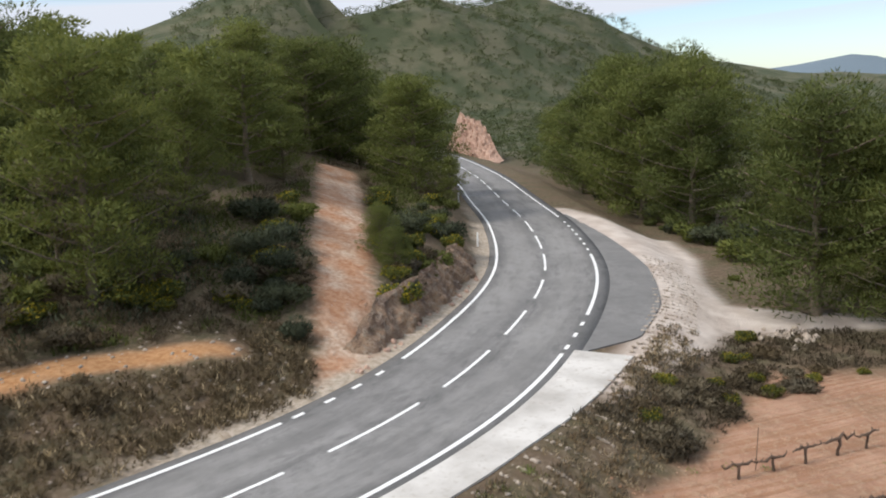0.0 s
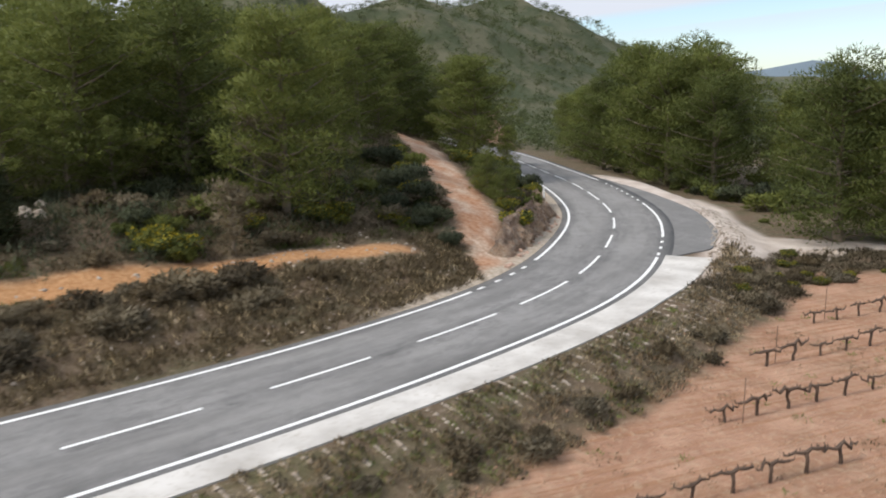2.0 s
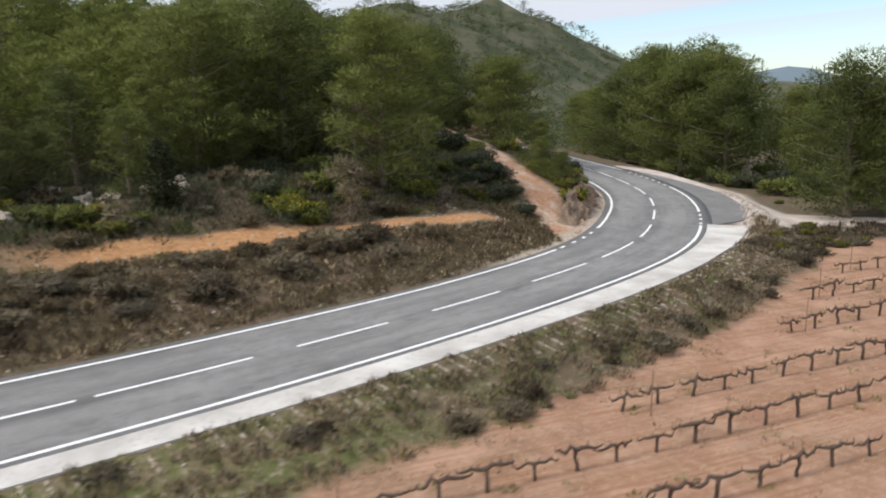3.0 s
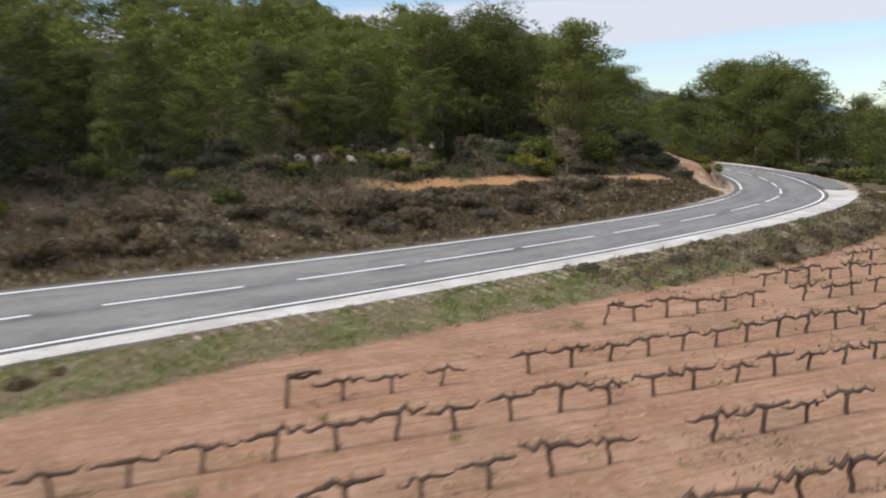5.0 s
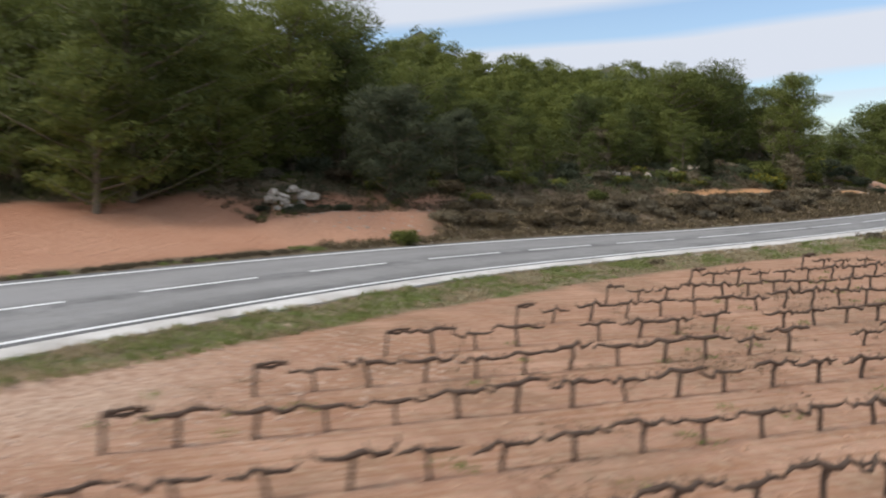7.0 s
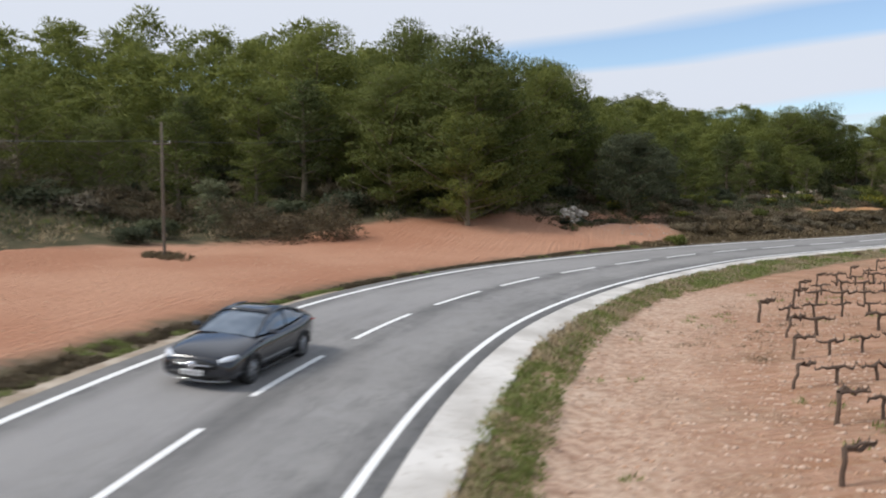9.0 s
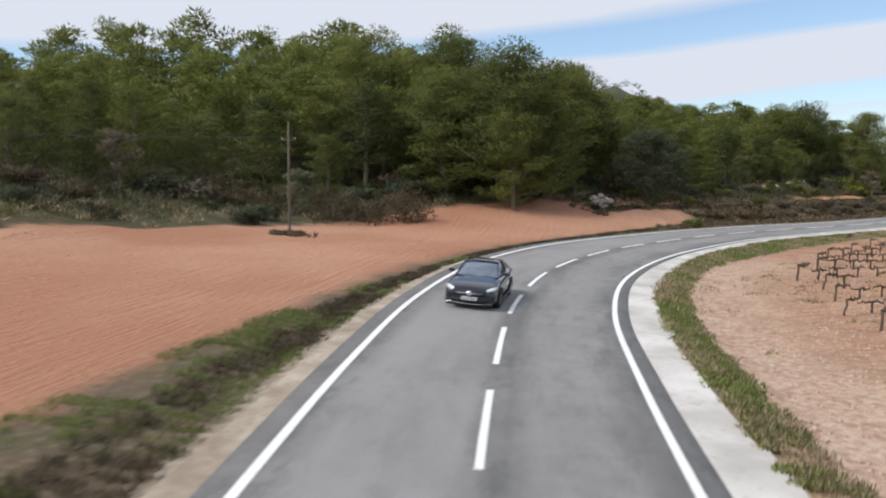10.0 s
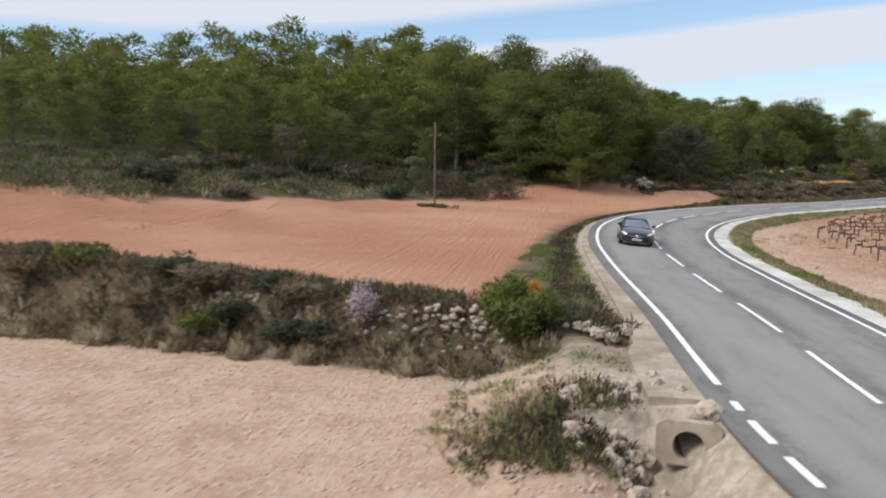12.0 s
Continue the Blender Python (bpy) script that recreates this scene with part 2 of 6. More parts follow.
def height(x, y):
    shape = np.shape(x)
    x, y = np.asarray(x, float).ravel(), np.asarray(y, float).ravel()
    s, off, idx = road_frame(x, y)
    zr, fall, half = RD[idx, 2], RD[idx, 3], RD[idx, 4] / 2
    edge = np.clip(off, -half - 0.7, half + 3.0)
    base = zr - fall * edge
    yr = RD[idx, 1]
    # uphill side
    dl = np.maximum(-off - half - 0.8, 0)
    open_f = smooth(-44, -54, yr)                       # 1 beside the ploughed field
    up_bank = np.interp(dl, [0, 1.5, 4, 6, 9, 14, 24, 60, 110, 200, 2000], [0, 0.12, 0.85, 1.45, 1.75, 3.5, 4.6, 13.5, 24, 31, 31])
    near_cut = smooth(20, 32, yr) * smooth(75, 60, yr)
    up_cut = np.interp(dl, [0, 0.9, 2.4, 7, 16, 30, 60, 110, 200, 2000], [0, 0.15, 1.7, 3.0, 5.8, 8.5, 13, 20, 25, 25])
    up_field_low = np.interp(dl, [0, 1.2, 2.5, 18, 26, 34, 60, 110, 200, 2000], [-0.1, -0.25, 0.05, 0.4, 1.5, 3.8, 8.5, 16, 22, 22])
    up_field_high = np.interp(dl, [0, 2, 6, 17, 22, 60, 110, 200, 2000], [0, 0.15, 0.7, 2.5, 3.4, 12.5, 24, 30, 30])
    m = smooth(-72, -50, yr)
    south = smooth(-88, -112, yr)
    up_south = np.interp(dl, [0, 1.2, 2.5, 20, 50, 60, 110, 200, 2000], [-0.1, -0.2, 0.1, 1.0, 3.2, 4.2, 9.5, 13, 14])
    up_field = (up_field_low * (1 - south) + up_south * south) * (1 - m) + up_field_high * m
    up = (up_bank * (1 - near_cut) + up_cut * near_cut) * (1 - open_f) + up_field * open_f
    # downhill side: verge, bank, vineyard
    strip_end = np.interp(yr, [-140, -95, -70, -40, 0, 20, 29], [1.75, 1.8, 1.7, 1.4, 1.8, 2.2, 3.1])
    dr = np.maximum(off - half - strip_end, 0)
    foot = np.interp(yr, [-140, -100, -75, -40, 0, 25, 45, 120], [-1.7, -1.0, -0.75, -0.75, -0.65, -0.35, 0.2, 1.0])
    foot = foot - np.clip(dr - 4, 0, 60) * 0.006 - np.clip(dr - 60, 0, 400) * 0.05
    bank_w = np.interp(yr, [-100, -75, -50, 0, 30], [2.2, 2.4, 4.0, 5.0, 4.5])
    k = smooth(0, 1, dr / bank_w)
    h = np.where(off < 0, base + up, base * (1 - k) + foot * k)
    # lower field under the terrace wall
    w = wall_side(x, y)
    lower = smooth(-0.2, 1.5, w) * smooth(-5.6, -9.5, off) * smooth(20, 6, x)
    h = h * (1 - lower) + (-1.75 - 0.012 * np.clip(w, 0, 80) + 0.02 * np.clip(-x - 20, 0, 50)) * lower
    # ditch below the culvert
    dt = np.clip(-off - half - 0.6, 0, 50)
    ditch = smooth(-118.3, -119.0, yr) * np.interp(dt, [0, 0.9, 1.7, 2.8, 4.2], [0, 1.3, 1.35, 0.6, 0]) * (off < 0)
    h = h - ditch
    # uneven ground away from road and fields
    wild = smooth(1.0, 3.0, np.where(off < 0, dl * (1 - open_f * smooth(26, 22, dl)), 0))
    h = h + wild * (0.16 * lumps(x, y, 5, 1) + 0.3 * lumps(x, y, 14, 2) * smooth(6, 15, dl))
    bank_r = smooth(0.1, 0.5, k) * smooth(1.0, 0.7, k)
    h = h + 0.10 * bank_r * lumps(x, y, 2.6, 3)
    # hills and the far range
    r0 = np.hypot(x, y)
    def hill(cx, cy, hh, rx, ry, turn=0.0):
        c, sn = math.cos(turn), math.sin(turn)
        u, v = (x - cx) * c + (y - cy) * sn, -(x - cx) * sn + (y - cy) * c
        return hh * np.exp(-(u / rx) ** 2 - (v / ry) ** 2)
    far = hill(-400, 285, 18, 80, 80) + hill(-420, 500, 84, 150, 190, 0.2) + hill(-640, 640, 40, 220, 260) + hill(-340, 850, 46, 260, 200, 0.2)
    far = far + hill(-330, 300, 34, 75, 100, 0.0)
    far = far + hill(-1450, 3200, 118, 300, 400, 0.3) + hill(-1080, 3300, 128, 190, 400) + hill(-700, 3400, 92, 260, 420) + hill(100, 3600, 60, 500, 400)
    far = far * (1 + 0.06 * lumps(x, y, 240, 7) * smooth(1200, 2400, r0) + 0.10 * lumps(x, y, 70, 5) + 0.10 * lumps(x, y, 300, 6))
    h = h + far * smooth(60, 200, r0) * smooth(12, 90, np.abs(off))
    return h.reshape(shape)


def height1(x, y):
    return float(height(np.array([x]), np.array([y]))[0])


def axis(lo, hi, step, reach, grow):
    a = list(np.arange(lo, hi + 1e-6, step))
    d, lo_v, hi_v = step, a[0], a[-1]
    left, right = [], []
    while hi_v < reach or lo_v > -reach:
        d *= grow
        hi_v, lo_v = hi_v + d, lo_v - d
        left.append(lo_v), right.append(hi_v)
    return np.array(left[::-1] + a + right)


def mesh_of(name, verts, faces, material=None, shade=False):
    me = bpy.data.meshes.new(name)
    me.from_pydata([tuple(v) for v in verts], [], [tuple(f) for f in faces])
    if material:
        me.materials.append(material)
    if shade:
        me.polygons.foreach_set("use_smooth", [True] * len(me.polygons))
    me.update()
    return me


def fast_mesh(name, V, F, material, shade=False, normals=None):
    """V (n,3), F (m,3 or 4) as arrays, quick for many faces."""
    V, F = np.asarray(V, np.float32), np.asarray(F, np.int32)
    me = bpy.data.meshes.new(name)
    me.vertices.add(len(V))
    me.vertices.foreach_set("co", V.ravel())
    k = F.shape[1]
    me.loops.add(F.size)
    me.loops.foreach_set("vertex_index", F.ravel())
    me.polygons.add(len(F))
    me.polygons.foreach_set("loop_start", np.arange(0, F.size, k, dtype=np.int32))
    me.polygons.foreach_set("loop_total", np.full(len(F), k, np.int32))
    if material:
        me.materials.append(material)
    me.update(calc_edges=True)
    if shade:
        me.polygons.foreach_set("use_smooth", np.ones(len(F), bool))
    if normals is not None:
        me.normals_split_custom_set_from_vertices(np.asarray(normals, np.float32))
    return me


# ---- ground ----
def poly_mask(x, y, pts, soft):
    """Soft inside mask of a polygon."""
    P = np.array(pts, float)
    best, inside = np.full(x.shape, 1e9), np.zeros(x.shape, bool)
    for (ax, ay), (bx, by) in zip(P, np.roll(P, -1, 0)):
        ex, ey = bx - ax, by - ay
        u = np.clip(((x - ax) * ex + (y - ay) * ey) / (ex * ex + ey * ey), 0, 1)
        best = np.minimum(best, np.hypot(x - ax - u * ex, y - ay - u * ey))
        cond = (ay > y) != (by > y)
        inside ^= cond & (x < (bx - ax) * (y - ay) / (by - ay + 1e-12) + ax)
    return smooth(-soft, soft, np.where(inside, best, -best))


def line_dist(x, y, pts):
    P = np.array(pts, float)
    best = np.full(np.shape(x), 1e9)
    for (ax, ay), (bx, by) in zip(P[:-1], P[1:]):
        ex, ey = bx - ax, by - ay
        u = np.clip(((x - ax) * ex + (y - ay) * ey) / (ex * ex + ey * ey), 0, 1)
        best = np.minimum(best, np.hypot(x - ax - u * ex, y - ay - u * ey))
    return best


LOT = [(-47, 61.5), (-44.0, 62.2), (-35.6, 58.6), (-32.4, 60.2), (-27.3, 55.0), (-23.4, 48.3), (-20.0, 44.6), (-15.7, 46.0), (-11, 49), (-10, 47.5), (-14.6, 42.7), (-17.4, 39.5), (-16.3, 34.9), (-16.0, 30.6), (-15.5, 26), (-17.2, 27.5), (-19.5, 34), (-26, 46), (-38, 56)]
TRACK = [(-22.8, 20.2), (-26.5, 22.9), (-31.0, 26.2), (-38, 31.5), (-45, 37), (-50.5, 41.2), (-56, 45.6)]
PATHWAY = [(-29.0, 17.8), (-30.5, 14.2), (-31.3, 9.8), (-33.0, 3.0), (-35.3, -4.0), (-38.0, -13.0), (-41.0, -26.0)]
CROSSING = [(3.2, -118.2), (-0.4, -117.4), (-3.2, -118.8), (-4.0, -121.4), (0.3, -120.6), (3.6, -120.4)]


def zones(x, y):
    s, off, idx = road_frame(x, y)
    half, yr = RD[idx, 4] / 2, RD[idx, 1]
    w = wall_side(x, y)
    dl = -off - half
    edge_n = 0.5 * lumps(x, y, 3.1, 11) + 0.3 * lumps(x, y, 1.2, 12)
    reach = np.interp(yr, [-140, -112, -90, -72, -58, -50, -46], [54, 50, 27, 21, 19, 16, 12])
    near = np.interp(yr, [-118, -106, -95, -85], [3.8, 1.9, 0.3, -0.4])
    field = smooth(2.6, 3.3, dl - near + 0.4 * edge_n) * smooth(reach + 0.8, reach - 0.8, dl + edge_n) * smooth(-36.5, -40.5, yr - 0.9 * (dl - 5)) * smooth(0.2, -0.6, w)
    vine_lim = np.interp(yr, [-105, -90, -75, -50, 0, 20, 30, 40, 50], [2.0, 2.0, 2.3, 5.3, 5.8, 5.6, 8.3, 11.5, 14.0])
    vine = smooth(-0.35, 0.35, off - half - vine_lim + 0.5 * edge_n) * smooth(39, 35, y - 0.9 * (x + 12)) * smooth(-0.35, 0.35, off)
    pale = vine * np.clip(smooth(6.5, 1.0, off - half - vine_lim) * smooth(-62, -72, yr) + smooth(-92, -100, y), 0, 1)
    lower = smooth(1.4, 2.4, w + 0.6 * edge_n) * smooth(4.2, 5.5, -off + 0.5 * edge_n - 2.2 * smooth(-124, -119, y)) * (off < 0)
    track = smooth(1.75, 1.15, line_dist(x, y, TRACK) + 0.3 * edge_n)
    path = smooth(0.3, -0.3, line_dist(x, y, PATHWAY) + 0.3 * edge_n - np.interp(y, [8, 18], [1.35, 0.5])) * smooth(-9, -3, y)
    track = np.maximum(track, path * 0.5)
    lot = poly_mask(x, y, LOT, 0.5)
    shoulder = smooth(1.9, 1.0, dl + 0.4 * edge_n) * (off < 0) * smooth(40, 20, np.abs(y + 120) - 10)
    shoulder = np.maximum(shoulder, smooth(1.9, 1.0, dl + 0.4 * edge_n) * (off < 0) * smooth(9, 14, y) * smooth(62, 48, y))
    shoulder = np.maximum(shoulder, smooth(4.6, 3.4, dl + 0.5 * edge_n) * (off < 0) * smooth(-119.6, -118.8, yr) * smooth(-115.6, -116.6, yr))
    shoulder = np.maximum(shoulder, 0.55 * poly_mask(x, y, CROSSING, 0.6))
    verge = smooth(0.2, 0.8, off - half - 1.2) * (1 - vine) * smooth(9.5, 7.5, off - half + edge_n) * smooth(6, -16, y)
    return dict(field=field, vine=vine, pale=pale, lower=lower, track=track, path=path, lot=lot, shoulder=shoulder, verge=verge)


xs = axis(-64, 24, 0.5, 4600, 1.09)
ys = axis(-146, 66, 0.5, 4600, 1.09)
gx, gy = np.meshgrid(xs, ys)
gz = height(gx, gy)
_, goff, gidx = road_frame(gx, gy)
goff = goff.reshape(gx.shape)
s_end = np.interp(gy, [-140, -95, -70, -40, 0, 20, 29, 31, 36, 42, 50, 57], [1.75, 1.8, 1.7, 1.4, 1.8, 2.2, 3.1, 3.3, 4.0, 3.7, 2.5, 0.8])
g_half = (RD[gidx, 4] / 2).reshape(gx.shape)
under = np.where(goff > 0, smooth(0.25, -0.1, goff - g_half - s_end), smooth(0.75, 0.35, -goff - g_half))
gz = gz - 0.07 * under
nx, ny = len(xs), len(ys)
ii = np.arange(nx * ny).reshape(ny, nx)
quads = np.stack([ii[:-1, :-1].ravel(), ii[:-1, 1:].ravel(), ii[1:, 1:].ravel(), ii[1:, :-1].ravel()], 1)
Z = zones(gx.ravel(), gy.ravel())

k = Mat("ground_soil", 0.95, 0.0, 0.2)
n_big, n_mid, n_fine, n_grain = k.noise(0.07), k.noise(0.6), k.noise(4.0, 6), k.noise(22.0, 3, 0.7)
scrub = k.mix(k.ramp(n_mid, (0, 0, 0, 1), (1, 1, 1, 1), 0.4, 0.62), (0.145, 0.104, 0.068, 1), (0.115, 0.098, 0.056, 1))
scrub = k.mix(k.ramp(n_fine, (0, 0, 0, 1), (1, 1, 1, 1), 0.5, 0.72), scrub, (0.23, 0.178, 0.125, 1))
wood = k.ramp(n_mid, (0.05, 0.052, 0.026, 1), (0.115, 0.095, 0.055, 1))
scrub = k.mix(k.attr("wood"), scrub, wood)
red = k.ramp(n_big, (0.40, 0.198, 0.12, 1), (0.485, 0.272, 0.175, 1), 0.4, 0.62)
red = k.mix(k.ramp(n_fine, (0, 0, 0, 1), (0.6, 0.6, 0.6, 1), 0.45, 0.8), red, (0.36, 0.17, 0.095, 1))
vin = k.ramp(n_mid, (0.36, 0.2, 0.128, 1), (0.50, 0.305, 0.205, 1))
vin = k.mix(k.ramp(k.noise(1.0, 3, 0.55, (0.16, 5.0, 1.0), -0.418), (0, 0, 0, 1), (0.8, 0.8, 0.8, 1), 0.45, 0.62), vin, (0.34, 0.18, 0.1, 1))
vin = k.mix(k.ramp(k.noise(0.33, 6, 0.7), (0, 0, 0, 1), (0.62, 0.62, 0.62, 1), 0.48, 0.66), vin, (0.24, 0.155, 0.095, 1))
vin = k.mix(k.ramp(n_fine, (0, 0, 0, 1), (0.7, 0.7, 0.7, 1), 0.5, 0.75), vin, (0.5, 0.36, 0.24, 1))
pal = k.mix(k.ramp(n_mid, (0, 0, 0, 1), (1, 1, 1, 1), 0.4, 0.64), k.ramp(n_fine, (0.36, 0.225, 0.155, 1), (0.58, 0.41, 0.3, 1), 0.36, 0.62), k.ramp(n_fine, (0.42, 0.285, 0.2, 1), (0.62, 0.465, 0.355, 1), 0.36, 0.62))
trk = k.mix(k.ramp(n_mid, (0, 0, 0, 1), (1, 1, 1, 1), 0.4, 0.62), k.ramp(n_fine, (0.40, 0.2, 0.11, 1), (0.52, 0.31, 0.19, 1), 0.38, 0.66), k.ramp(n_fine, (0.43, 0.28, 0.19, 1), (0.6, 0.46, 0.35, 1), 0.36, 0.6))
lot_c = k.ramp(n_mid, (0.52, 0.435, 0.37, 1), (0.68, 0.60, 0.53, 1))
ver = k.mix(k.ramp(n_mid, (0, 0, 0, 1), (1, 1, 1, 1), 0.42, 0.6), (0.19, 0.16, 0.09, 1), (0.135, 0.145, 0.05, 1))
ver = k.mix(k.ramp(n_fine, (0, 0, 0, 1), (1, 1, 1, 1), 0.55, 0.7), ver, (0.34, 0.28, 0.2, 1))
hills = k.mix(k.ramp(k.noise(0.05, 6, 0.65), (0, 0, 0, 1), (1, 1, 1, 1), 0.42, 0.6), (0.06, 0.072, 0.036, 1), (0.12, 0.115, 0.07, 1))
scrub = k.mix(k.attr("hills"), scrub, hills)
# blue-grey distance haze painted into the far range's base colour
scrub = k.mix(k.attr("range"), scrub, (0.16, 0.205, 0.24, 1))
c = k.mix(k.attr("verge"), scrub, ver)
c = k.mix(k.attr("field"), c, red)
c = k.mix(k.attr("vine"), c, vin)
c = k.mix(k.attr("pale"), c, pal)
c = k.mix(k.attr("lower"), c, k.mix(k.ramp(n_fine, (0, 0, 0, 1), (0.8, 0.8, 0.8, 1), 0.45, 0.7), k.ramp(n_mid, (0.42, 0.275, 0.19, 1), (0.54, 0.385, 0.285, 1)), (0.58, 0.46, 0.34, 1)))
c = k.mix(k.attr("track"), c, trk)
c = k.mix(k.attr("path"), c, k.ramp(n_fine, (0.40, 0.2, 0.085, 1), (0.53, 0.305, 0.15, 1), 0.36, 0.66))
c = k.mix(k.attr("shoulder"), c, k.ramp(n_fine, (0.36, 0.3, 0.225, 1), (0.56, 0.475, 0.385, 1)))
c = k.mix(k.attr("lot"), c, lot_c)
c = k.mix(0.25, c, k.ramp(n_grain, (0.55, 0.55, 0.55, 1), (1.35, 1.35, 1.35, 1), 0.3, 0.7), 'MULTIPLY')
furrow = k.noise(1.0, 3, 0.5, (0.22, 6.0, 1.0), 0.62)
bump = k.math('ADD', k.math('MULTIPLY', n_fine, 0.9), k.math('MULTIPLY', n_grain, 0.35))
vfur = k.noise(1.0, 3, 0.5, (0.2, 5.0, 1.0), -0.418)
bump = k.math('ADD', bump, k.math('MULTIPLY', vfur, k.math('MULTIPLY', k.attr("vine"), 1.1)))
bump = k.math('ADD', bump, k.math('MULTIPLY', furrow, k.math('MULTIPLY', k.math('MAXIMUM', k.attr("field"), k.math('MULTIPLY', k.attr("lower"), 0.45)), 1.1)))
M_GROUND = k.done(c, bump, 0.75, 0.2)

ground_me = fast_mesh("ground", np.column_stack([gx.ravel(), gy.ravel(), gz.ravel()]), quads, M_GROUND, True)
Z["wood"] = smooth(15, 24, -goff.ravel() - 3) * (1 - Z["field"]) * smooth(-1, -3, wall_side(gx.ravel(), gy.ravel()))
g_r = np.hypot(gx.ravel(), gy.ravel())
# masks by distance: hill scrub, then the range with its painted haze
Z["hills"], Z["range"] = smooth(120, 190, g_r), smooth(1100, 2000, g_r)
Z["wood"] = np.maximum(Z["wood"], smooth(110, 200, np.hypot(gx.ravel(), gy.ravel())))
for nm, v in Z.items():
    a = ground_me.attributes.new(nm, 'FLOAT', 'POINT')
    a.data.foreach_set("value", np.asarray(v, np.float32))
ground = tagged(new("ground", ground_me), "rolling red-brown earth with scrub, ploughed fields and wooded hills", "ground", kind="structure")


# ---- road ----
def ribbon(name, o1, o2, i1, i2, up, thick, material, step=1):
    """A strip along the road between two offsets (numbers or per-station arrays), with thickness."""
    ids = np.arange(i1, i2 + 1, step)
    o1, o2 = np.broadcast_to(o1, S.shape)[ids], np.broadcast_to(o2, S.shape)[ids]
    V = []
    for o in (o1, o2):
        p = RD[ids, :2] + RN[ids] * o[:, None]
        z = RD[ids, 2] - RD[ids, 3] * o + up
        V.append(np.column_stack([p, z]))
        V.append(np.column_stack([p, z - thick]))
    n = len(ids)
    V = np.vstack(V)
    a, b, c_, d = 0, n, 2 * n, 3 * n
    F = []
    for j in range(n - 1):
        F += [(a + j, c_ + j, c_ + j + 1, a + j + 1), (c_ + j, d + j, d + j + 1, c_ + j + 1), (b + j, a + j, a + j + 1, b + j + 1)]
    F += [(a, b, d, c_), (a + n - 1, c_ + n - 1, d + n - 1, b + n - 1)]
    return mesh_of(name, V, F, material)


HALF = RD[:, 4] / 2
N = len(S) - 1


def at_y(y, near=None):
    """Index of the station nearest to this y."""
    return int(np.abs(RD[:, 1] - y).argmin())


k = Mat("asphalt", 0.82, 0.0, 0.35)
a1, a2, a3, a4 = k.noise(0.22, 3), k.noise(1.1, 5), k.noise(9, 4), k.noise(90, 2, 0.7)
c = k.ramp(a1, (0.185, 0.18, 0.174, 1), (0.25, 0.243, 0.235, 1), 0.35, 0.65)
c = k.mix(k.ramp(a2, (0, 0, 0, 1), (0.42, 0.42, 0.42, 1), 0.45, 0.68), c, (0.125, 0.122, 0.118, 1))
c = k.mix(k.ramp(k.noise(3.2, 6, 0.7), (0, 0, 0, 1), (0.5, 0.5, 0.5, 1), 0.5, 0.66), c, (0.14, 0.136, 0.13, 1))
cmb = k.n.new("ShaderNodeCombineXYZ")
k.l.new(k.attr("across"), cmb.inputs[0])
k.l.new(k.attr("along"), cmb.inputs[1])


def drawn(scale, detail, rough, sx, sy):
    """Noise in road coordinates, sx across by sy along."""
    t = k.n.new("ShaderNodeTexNoise")
    t.inputs["Scale"].default_value, t.inputs["Detail"].default_value, t.inputs["Roughness"].default_value = scale, detail, rough
    mpn = k.n.new("ShaderNodeMapping")
    mpn.inputs["Scale"].default_value = (sx, sy, 1.0)
    k.l.new(cmb.outputs[0], mpn.inputs["Vector"])
    k.l.new(mpn.outputs[0], t.inputs["Vector"])
    return t.outputs["Fac"]


c = k.mix(k.ramp(drawn(1.0, 5, 0.6, 0.8, 0.1), (0, 0, 0, 1), (0.75, 0.75, 0.75, 1), 0.46, 0.64), c, (0.115, 0.112, 0.108, 1))
c = k.mix(k.ramp(drawn(1.0, 7, 0.72, 1.7, 0.55), (0, 0, 0, 1), (0.65, 0.65, 0.65, 1), 0.5, 0.62), c, (0.1, 0.098, 0.095, 1))
lane = k.math('MULTIPLY', k.attr("wheel"), k.ramp(drawn(1.0, 4, 0.6, 0.4, 0.07), (0.25, 0.25, 0.25, 1), (1, 1, 1, 1), 0.4, 0.62))
c = k.mix(k.math('MULTIPLY', lane, k.ramp(k.noise(1.3, 8, 0.7), (0.35, 0.35, 0.35, 1), (0.66, 0.66, 0.66, 1), 0.36, 0.64)), c, (0.29, 0.28, 0.266, 1))
c = k.mix(k.math('MULTIPLY', k.attr("worn"), k.ramp(drawn(1.0, 6, 0.65, 0.5, 0.12), (0.35, 0.35, 0.35, 1), (0.85, 0.85, 0.85, 1), 0.36, 0.6)), c, (0.285, 0.275, 0.268, 1))
c = k.mix(k.attr("edge"), c, (0.10, 0.098, 0.095, 1))
c = k.mix(0.5, c, k.ramp(a4, (0.6, 0.6, 0.6, 1), (1.35, 1.35, 1.35, 1), 0.3, 0.7), 'MULTIPLY')
M_ASPHALT = k.done(c, k.math('ADD', a3, a4), 0.25, 0.015)
# several strips across, so that lanes can show their wear
cols = np.array([-1.16, -1.0, -0.93, -0.75, -0.55, -0.3, -0.12, 0, 0.12, 0.3, 0.55, 0.75, 0.93, 1.0, 1.23])
V, wheel, edgew, across = [], [], [], []
for j, cc in enumerate(cols):
    o = HALF * cc
    V.append(np.column_stack([RD[:, :2] + RN * o[:, None], RD[:, 2] - RD[:, 3] * o]))
    wheel += [float(abs(abs(cc) - 0.5) < 0.3)] * len(S)
    edgew += [0.4 * float(abs(cc) > 0.94)] * len(S)
    across += list(o)
nS = len(S)
rim0 = V[0] - [0, 0, 0.12]
